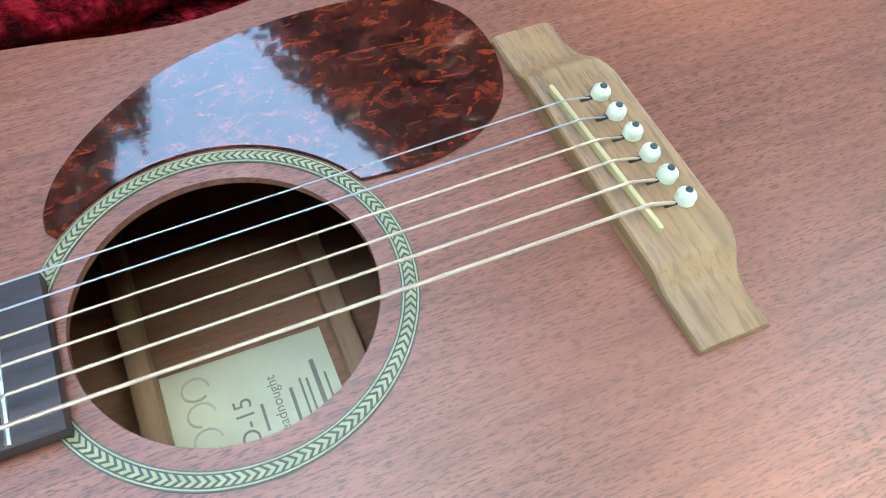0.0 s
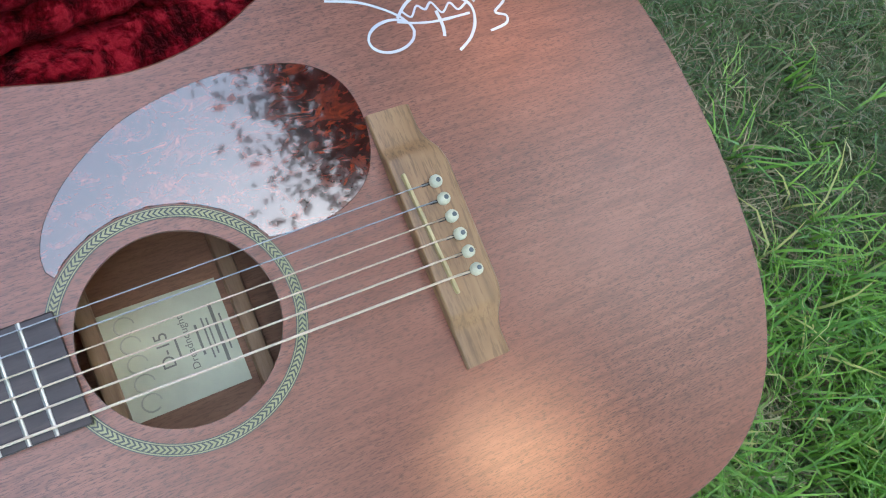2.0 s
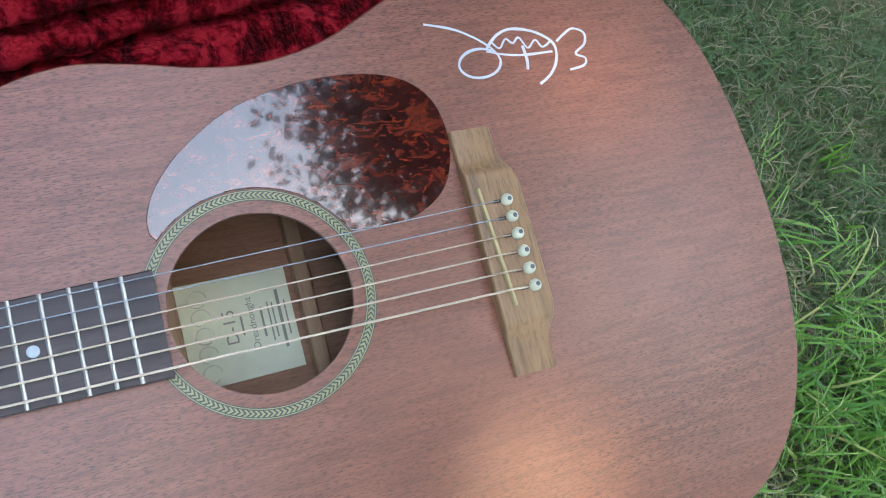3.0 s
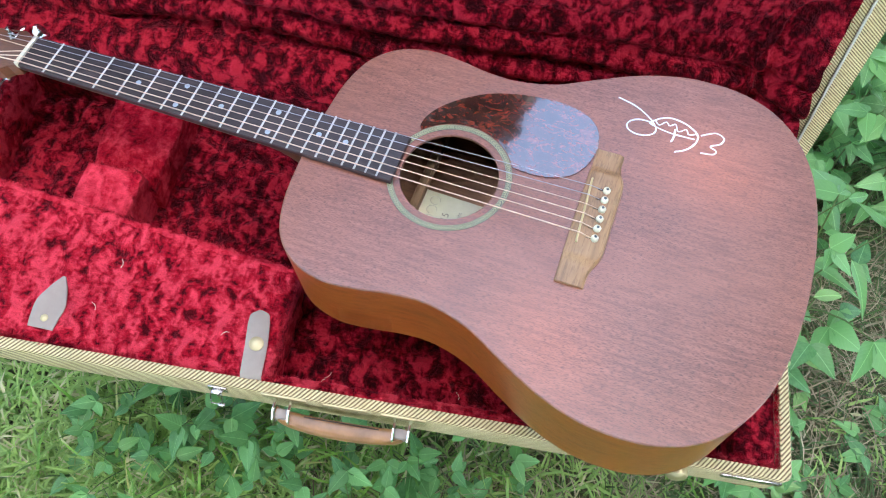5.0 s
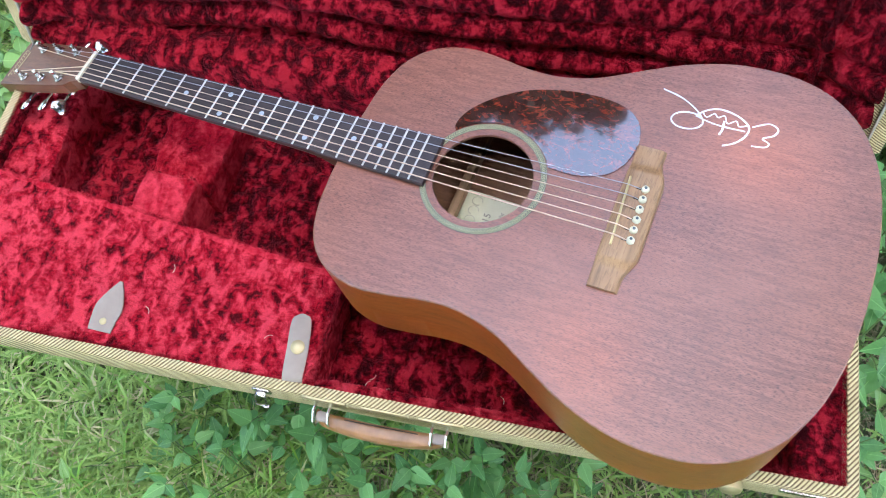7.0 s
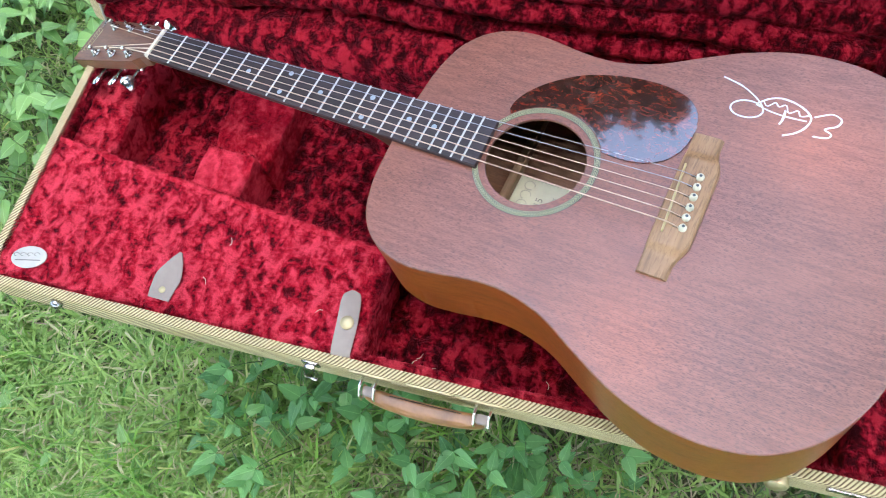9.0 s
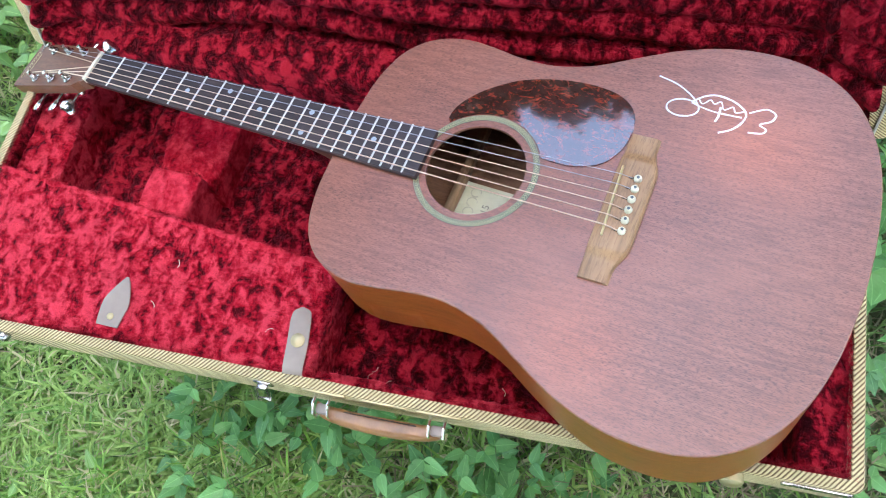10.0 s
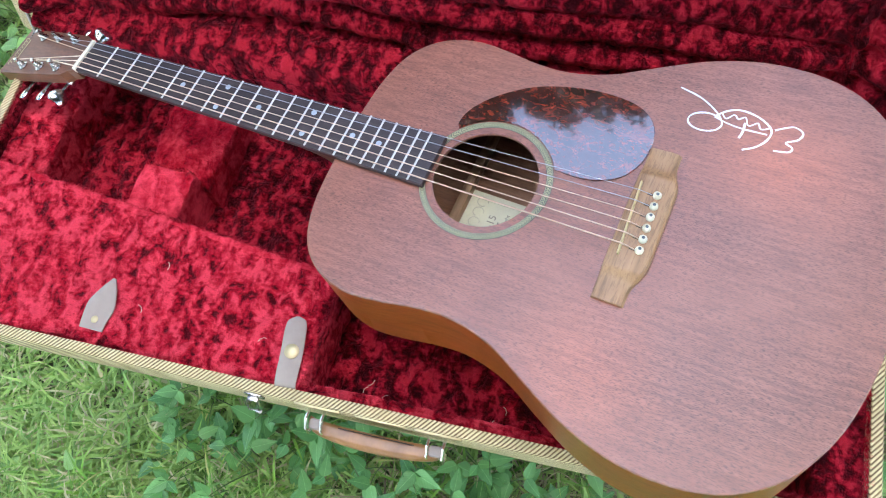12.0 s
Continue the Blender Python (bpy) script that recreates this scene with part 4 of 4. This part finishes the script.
handle = part("handle", handle_grip(), TAN, case, "stitched tan leather carrying handle")
part("handle_seam", tube([(0.522 + 0.080 * f, -0.0140, RIM - 0.0186) for f in [k / 12 for k in range(13)]], 0.0007, 5), BLACKSLOT, handle, "dark stitched seam")
for x in (0.499, 0.625):
    for dx in (-0.008, 0.008):
        part("handle_ring", tube([(x + dx, -0.001, RIM - 0.008), (x + dx, -0.013, RIM - 0.003), (x + dx, -0.022, RIM - 0.012), (x + dx, -0.024, RIM - 0.026), (x + dx, -0.014, RIM - 0.034)], 0.0017, 8), CHROME, handle, "bent chrome wire")
    part("handle_loop", block((x - 0.007, -0.021, RIM - 0.030), (x + 0.007, -0.010, RIM - 0.012), 0.003), LEATHER, handle, "grey-beige leather loop")
    part("handle_plate", block((x - 0.024, -0.0022, RIM - 0.012), (x + 0.024, 0.0004, RIM - 0.001), 0.0008), BRASS, case, "brass mounting plate")
part("valance_strip", block((0.540, -0.0018, RIM - 0.010), (0.590, 0.0004, RIM - 0.002), 0.0006), BRASS, case)
for x in (0.428,):
    bm = block((x - 0.010, -0.0025, RIM - 0.020), (x + 0.010, 0.0004, RIM - 0.006), 0.001)
    block((x - 0.006, -0.008, RIM - 0.014), (x + 0.006, -0.002, RIM - 0.010), 0.0012, bm=bm)
    tube([(x - 0.006, -0.008, RIM - 0.012), (x - 0.006, -0.014, RIM - 0.026), (x + 0.006, -0.014, RIM - 0.026), (x + 0.006, -0.008, RIM - 0.012)], 0.0009, 6, bm)
    latch = part("latch", bm, NICKEL, case, "nickel draw latch hanging open")
    part("latch_hook", block((x + 0.001, -0.016, RIM - 0.030), (x + 0.008, -0.012, RIM - 0.027), 0.0008), NICKEL, latch)
part("latch_stud", disc((0.105, -0.001, RIM - 0.014), 0.0070, 0.007, 20, dome=0.002, axis=(0, -1, 0.3)), NICKEL, case, "small bright latch stud")
lock = part("lock", disc((0.918, -0.001, RIM - 0.018), 0.0115, 0.010, 24, dome=0.002, axis=(0, -1, 0.25)), BRASS, case, "round brass lock")
part("corner_clip", block((0.962, -0.003, RIM - 0.014), (1.026, 0.0004, RIM - 0.006), 0.001), NICKEL, case, "thin nickel clip")
for x, s in ((0.0, 1), (LONG, -1)):
    part("hinge_bracket", block((min(x, x + s * 0.010), DEEP - 0.020, RIM - 0.001), (max(x, x + s * 0.010), DEEP - 0.002, RIM + 0.006), 0.001), NICKEL, case, "small nickel hinge stay")

# low bench that carries the case, wholly beneath it
bench = thing("bench", Matrix.Identity(4), "low weathered plank bench under the guitar case", "bench")
for k in range(3):
    part("plank", block((0.12, 0.085 + k * 0.085, 0.400), (0.92, 0.165 + k * 0.085, 0.4295), 0.003), BENCHWOOD, bench)
for x in (0.17, 0.85):
    for y in (0.10, 0.30):
        part("leg", block((x, y, -0.005), (x + 0.045, y + 0.035, 0.400), 0.003), BENCHWOOD, bench)

# ---------------------------------------------------------------- ground and grass
def lie(x, y):
    near = math.exp(-((x - 0.6) ** 2 + y * y) / 30.0)
    return near * (0.018 * noise.noise(Vector((x * 2.1, y * 2.1, 0))) + 0.006 * noise.noise(Vector((x * 9, y * 9, 3))))


axis = sorted({round(s * v, 4) for s in (-1, 1) for v in [k * 0.04 for k in range(60)] + [2.4 * 1.32 ** k for k in range(19)]})
verts = [(x + 0.6, y, lie(x + 0.6, y)) for x in axis for y in axis]
n = len(axis)
faces = [(i * n + j, (i + 1) * n + j, (i + 1) * n + j + 1, i * n + j + 1) for i in range(n - 1) for j in range(n - 1)]
ground = part("ground", raw("ground", verts, faces, SOIL, 180), SOIL)
tagged(ground, "lawn soil with dry thatch between the grass", "ground", kind="structure")


def blades(name, count, region, length, width, flat, material, seed, clump=0.0):
    """Bent grass blades over a rectangle; flat: how far they lie down."""
    rng = np.random.default_rng(seed)
    x0, y0, x1, y1 = region
    verts, faces = [], []
    tufts = [(x0 + (x1 - x0) * rng.normal(0.5, 0.33), y0 + (y1 - y0) * rng.normal(0.5, 0.33)) for _ in range(max(1, count // 26))]
    for k in range(count):
        if clump and rng.random() < clump:
            cx, cy = tufts[rng.integers(len(tufts))]
            x, y = cx + rng.normal(0, 0.018), cy + rng.normal(0, 0.018)
        else:
            x, y = x0 + (x1 - x0) * min(1.15, max(-0.15, rng.normal(0.5, 0.32))), y0 + (y1 - y0) * min(1.15, max(-0.15, rng.normal(0.5, 0.32)))
        L, w = length * (0.5 + rng.random()), width * (0.6 + 0.8 * rng.random())
        az, tilt = rng.uniform(0, 2 * math.pi), min(1.45, abs(rng.normal(flat, 0.35)))
        z = lie(x, y) - 0.004
        px, py, pz = x, y, z
        sx, sy = -math.sin(az) * w / 2, math.cos(az) * w / 2
        i = len(verts)
        turn = rng.uniform(0.25, 0.75)
        for s, f in enumerate((1.0, 0.9, 0.65)):
            verts += [(px - sx * f, py - sy * f, pz), (px + sx * f, py + sy * f, pz)]
            h = math.sin(tilt) * L / 3
            px, py, pz = px + math.cos(az) * h, py + math.sin(az) * h, max(z + 0.003, pz + math.cos(tilt) * L / 3)
            tilt += turn
            az += rng.normal(0, 0.15)
        verts.append((px, py, pz))
        faces += [(i, i + 1, i + 3, i + 2), (i + 2, i + 3, i + 5, i + 4), (i + 4, i + 5, i + 6)]
    me = raw(name, verts, faces, material)
    me.shade_smooth()
    return part(name, me, material)


for count, region, length, width, flat, mat, seed, clump, label in (
        (50000, (-0.95, -0.62, 1.15, 0.12), 0.062, 0.0046, 0.75, GRASS, 1, 0.5, "short mown lawn grass with dry blades"),
        (14000, (-1.15, 0.10, 0.05, 1.35), 0.060, 0.0040, 0.75, GRASS, 2, 0.4, "short lawn grass beside the case"),
        (42000, (1.00, -1.05, 3.10, 1.25), 0.055, 0.0032, 0.80, LAWN, 3, 0.5, "thin dry lawn grass on bare soil"),
        (26000, (-3.6, -3.6, 4.8, 4.2), 0.070, 0.0034, 0.75, LAWN, 6, 0.3, "lawn grass stretching to the trees"),
        (4200, (1.15, -1.15, 2.35, -0.22), 0.150, 0.0056, 0.45, LUSH, 4, 0.75, "lush tufts of broad green grass"),
        (5200, (0.42, -0.34, 1.20, 0.06), 0.085, 0.0024, 1.25, STRAW, 7, 0.5, "dead straw lying in the lawn"),
        (5200, (1.16, -0.45, 1.75, 0.55), 0.090, 0.0024, 1.25, STRAW, 8, 0.5, "dead straw on bare soil beside the case"),
        (2600, (-0.6, -0.5, 1.0, -0.02), 0.085, 0.0042, 0.5, LUSH, 5, 0.8, "longer green grass tufts in the lawn")):
    tagged(blades("grass", count, region, length, width, flat, mat, seed, clump), label, "grass", kind="stuff")

# ---------------------------------------------------------------- weeds
def leaflet(name, length, width, material, fold=0.25, droop=0.25):
    """A pointed oval leaf from its stalk along +x: two halves folded at a midrib, drooping to the tip."""
    bm = bmesh.new()
    n = 8
    rows = []
    for i in range(n + 1):
        f = i / n
        w = width / 2 * math.sin(math.pi * min(1, f ** 0.62)) ** 0.8 * (1.08 - 0.38 * f) + 0.0002
        z = -droop * length * f * f
        ripple = 0.02 * length * math.sin(f * 19)
        rows.append([bm.verts.new((length * f, s * w, z + abs(s) * fold * w + ripple * abs(s) * 0.4)) for s in (-1, -0.5, 0, 0.5, 1)])
    for a, b in zip(rows, rows[1:]):
        for k in range(4):
            bm.faces.new((a[k], a[k + 1], b[k + 1], b[k]))
    me = bpy.data.meshes.new(name)
    bm.to_mesh(me)
    bm.free()
    me.materials.append(material)
    me.shade_smooth()
    return me


LEAVES = {
    "broad": [leaflet("leaf", 0.074, 0.046, LEAF, 0.14), leaflet("leaf", 0.062, 0.036, LEAF, 0.25, 0.4), leaflet("leaf", 0.080, 0.044, LEAF, 0.08, 0.15)],
    "pale": [leaflet("leaf", 0.070, 0.044, LEAF_PALE), leaflet("leaf", 0.058, 0.034, LEAF_PALE, 0.3, 0.35), leaflet("leaf", 0.064, 0.040, LEAF_PALE, 0.1, 0.2)],
    "slim": [leaflet("leaf", 0.085, 0.024, LEAF, 0.3, 0.35), leaflet("leaf", 0.070, 0.018, LEAF_PALE, 0.4, 0.5)],
}


def weed(kind, height, sprays, seed, three=True, spread=1.0):
    """A weed: bent stalks with leaf stalks that carry one or three leaves each."""
    rng = random.Random(seed)
    top = thing("weed", Matrix.Identity(4), "", "weed")
    for k in range(sprays):
        az = 2 * math.pi * (k + rng.random() * 0.7) / sprays * 1.9
        f = (k + 0.6 + 0.4 * rng.random()) / sprays
        base = Vector((0.03 * rng.gauss(0, 1), 0.03 * rng.gauss(0, 1), -0.01))
        reach = spread * (0.05 + 0.09 * rng.random())
        tip = Vector((math.cos(az) * reach, math.sin(az) * reach, height * (0.25 + 0.75 * f) * (0.8 + 0.3 * rng.random())))
        bend = base.lerp(tip, 0.55) + Vector((0, 0, height * 0.16))
        bm = tube(spline([base, bend, tip], 7), [0.0022, 0.002, 0.0018, 0.0016, 0.0014, 0.0012, 0.0010], 5)
        part("stalk", bm, STEM, top)
        for j in ((-1, 0, 1) if three else (0,)):
            leaf = part("leaf", rng.choice(LEAVES[kind]), None, top)
            yaw = az + j * 1.15 + rng.gauss(0, 0.2)
            m = Matrix.Translation(tip) @ Matrix.Rotation(yaw, 4, "Z") @ Matrix.Rotation(rng.gauss(0.12, 0.22), 4, "Y") @ Matrix.Rotation(rng.gauss(0, 0.3), 4, "X")
            leaf.matrix_basis = m @ Matrix.Scale((0.75 + 0.45 * rng.random()) * (1.0 if j == 0 else 0.86), 4)
    return top


def plant_bed(kinds, spots, label, group):
    for i, (x, y, turn, size) in enumerate(spots):
        src = kinds[i % len(kinds)]
        m = Matrix.Translation((x, y, lie(x, y))) @ Matrix.Rotation(turn, 4, "Z") @ Matrix.Scale(size, 4)
        if "placed" not in src:
            src["placed"] = 1
            src.matrix_basis = m
            ob = src
        else:
            ob = copy_thing(src, m)
            for v in (0, 1, 2):
                ob.scale[v] = size
        tagged(ob, label, "weed", group)


def scatter(region, count, size, seed, gap=0.05):
    rng = random.Random(seed)
    x0, y0, x1, y1 = region
    out = []
    for _ in range(count * 30):
        p = (rng.uniform(x0, x1), rng.uniform(y0, y1))
        if all(math.hypot(p[0] - q[0], p[1] - q[1]) > gap for q in out):
            out.append((*p, rng.uniform(0, 6.28), size * (0.75 + 0.5 * rng.random())))
        if len(out) == count:
            break
    return out


front = [weed("broad", 0.16, 7, 11), weed("broad", 0.20, 8, 12), weed("broad", 0.12, 6, 13)]
plant_bed(front, scatter((0.14, -0.075, 0.78, 0.07), 22, 0.62, 21, 0.07), "leafy green weed with three-part leaves under the case front", "weeds under the case front")
right = [weed("broad", 0.34, 10, 14, True, 1.2), weed("broad", 0.42, 11, 15, True, 1.1), weed("broad", 0.46, 9, 16, True, 1.0)]
plant_bed(right, [s for s in scatter((1.12, 0.34, 1.72, 1.30), 58, 0.80, 22, 0.078) if s[0] < 1.30 or s[1] > 0.65] + [(1.14, 0.22, 0.3, 0.62), (1.16, 0.12, 2.0, 0.5)], "tall leafy weed growing beside the case", "weeds beside the case end")
slim = [weed("slim", 0.40, 12, 17, False, 0.9), weed("slim", 0.30, 10, 18, False, 1.1)]
plant_bed(slim, [s for s in scatter((1.10, 0.24, 1.50, 0.85), 9, 1.0, 23, 0.12) if s[0] < 1.28 or s[1] > 0.65], "narrow-leaved weed among taller plants", "weeds beside the case end")
left = [weed("pale", 0.22, 9, 19, True, 1.1), weed("pale", 0.30, 10, 20, True, 1.1), weed("broad", 0.26, 9, 24)]
plant_bed(left, scatter((-0.95, 0.30, -0.08, 1.25), 62, 0.66, 25, 0.075), "bright green weed with oval leaves behind the headstock", "weeds behind the case")
small = [weed("pale", 0.07, 4, 26, True, 0.7), weed("broad", 0.06, 4, 27, True, 0.7)]
plant_bed(small, scatter((-0.45, -0.25, 0.9, -0.10), 9, 0.6, 28, 0.12) + scatter((1.15, -0.02, 1.5, 0.30), 6, 0.6, 29, 0.12),
          "small weed seedling in the lawn", "seedlings in the lawn")

# ---------------------------------------------------------------- trees round the lawn
def crown(name, centre, radii, count, size, seed, hollow=0.55, keep=None, spread=0.24):
    """Leaf sprays in uneven clumps within an egg-shaped space."""
    rng = random.Random(seed)
    verts, faces = [], []
    clumps = []
    for _ in range(max(6, count // 70)):
        v = Vector((rng.gauss(0, 1), rng.gauss(0, 1), rng.gauss(0, 1))).normalized() * (hollow + (1 - hollow) * rng.random())
        clumps.append(Vector((v.x * radii[0], v.y * radii[1], v.z * radii[2])))
    while len(faces) < count:
        c = rng.choice(clumps)
        s = min(radii) * spread
        p = Vector(centre) + c + Vector((rng.gauss(0, s), rng.gauss(0, s), rng.gauss(0, s * 0.7)))
        d = Vector((rng.gauss(0, 1), rng.gauss(0, 1), rng.gauss(-0.3, 0.6))).normalized() * size * (0.6 + 0.8 * rng.random())
        if keep and not (keep(p) and keep(p + d * 0.5) and keep(p + d)):
            continue
        w = d.cross(Vector((rng.gauss(0, 1), rng.gauss(0, 1), rng.gauss(0, 1)))).normalized() * size * 0.3
        i = len(verts)
        verts += [p, p + d * 0.5 + w, p + d, p + d * 0.5 - w]
        faces.append((i, i + 1, i + 2, i + 3))
    return raw(name, verts, faces, CROWN)


def trunk(height, r, seed, lean=(0, 0)):
    rng = random.Random(seed)
    bm = tube(spline([(0, 0, -0.2), (lean[0] * 0.3, lean[1] * 0.3, height * 0.35), (lean[0], lean[1], height)], 9), [r * (1.25 - 0.11 * k) for k in range(9)], 10)
    for k in range(7):
        a, z = rng.uniform(0, 6.28), height * (0.4 + 0.5 * rng.random())
        f = z / height
        s = Vector((lean[0] * f * f, lean[1] * f * f, z))
        e = s + Vector((math.cos(a) * height * 0.25, math.sin(a) * height * 0.25, height * 0.18))
        tube(spline([s, s.lerp(e, 0.5) + Vector((0, 0, -0.1)), e], 6), [r * 0.4 * (1 - 0.15 * i) for i in range(6)], 6, bm)
    return bm


tree = thing("tree", pose(-2.0, 8.7, 0), "leafy green tree out of direct view at the edge of the lawn", "tree", "trees round the lawn")
part("trunk", trunk(6.5, 0.22, 1), BARK, tree)
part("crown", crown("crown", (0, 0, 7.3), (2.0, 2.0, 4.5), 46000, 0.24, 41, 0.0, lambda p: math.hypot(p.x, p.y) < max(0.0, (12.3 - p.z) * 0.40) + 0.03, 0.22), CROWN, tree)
# Side and front trees are unseen, added to keep sky light off the lid.
for x, y, turn, s in ((-2.2, 7.4, 40, 0.87), (-3.4, 7.0, 100, 0.88), (-1.2, 8.0, 60, 0.92), (-2.9, 8.2, 10, 0.94), (-4.7, 6.1, 170, 0.88), (0.5, 8.9, 200, 0.76), (4.5, 8.0, 77, 0.98), (-5.8, 4.4, 220, 0.95), (-6.6, 2.4, 33, 0.95), (-6.6, 0.2, 260, 0.9), (-5.8, -2.0, 300, 1.0), (-4.8, -3.9, 20, 1.15), (-3.0, -5.3, 310, 1.2), (-1.2, -6.0, 140, 1.2), (0.6, -6.4, 250, 1.22), (2.4, -6.5, 15, 1.2), (4.4, -5.8, 205, 1.2), (6.2, -4.6, 95, 1.1), (7.4, -2.8, 185, 1.0), (8.0, -0.4, 275, 0.92), (7.8, 2.2, 5, 0.95), (6.6, 4.8, 66, 1.1), (4.8, 7.0, 124, 1.1)):
    copy_thing(tree, pose(x, y, 0, 0, 0, turn)).scale = (s, s, s)

# an unseen tree over the lawn, added to block the sun, with gaps that let two small patches reach the guitar
SPOTS = [(GUITAR @ Vector((0.655, -0.135, 0)), 0.026), (GUITAR @ Vector((0.755, 0.090, 0)), 0.028)]


def shades(p):
    for s, r in SPOTS:
        d = p - s
        if (d - sun_way * d.dot(sun_way)).length < r + 0.035:
            return False
    return True


over = thing("tree", pose(0, 0, 0), "unseen overhanging tree with open leafy branches", "tree", "trees round the lawn")
mid_ = Vector((0.6, 0.2, 0.6)) + sun_way * 7.5
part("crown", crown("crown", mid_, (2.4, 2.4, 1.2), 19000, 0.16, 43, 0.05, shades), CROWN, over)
bm = trunk(6.0, 0.24, 5, (-1.2, 1.0))
bmesh.ops.transform(bm, matrix=pose(mid_.x + 3.4, mid_.y - 3.2, 0), verts=bm.verts)
part("trunk", bm, BARK, over)

beside = thing("tree", pose(0, 0, 0), "tall tree leaning over the lawn", "tree", "trees round the lawn")
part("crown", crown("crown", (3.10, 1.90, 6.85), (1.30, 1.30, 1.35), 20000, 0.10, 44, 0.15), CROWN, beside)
bm = trunk(6.6, 0.20, 7, (-1.7, -1.5))
bmesh.ops.transform(bm, matrix=pose(4.9, 3.5, 0), verts=bm.verts)
part("trunk", bm, BARK, beside)
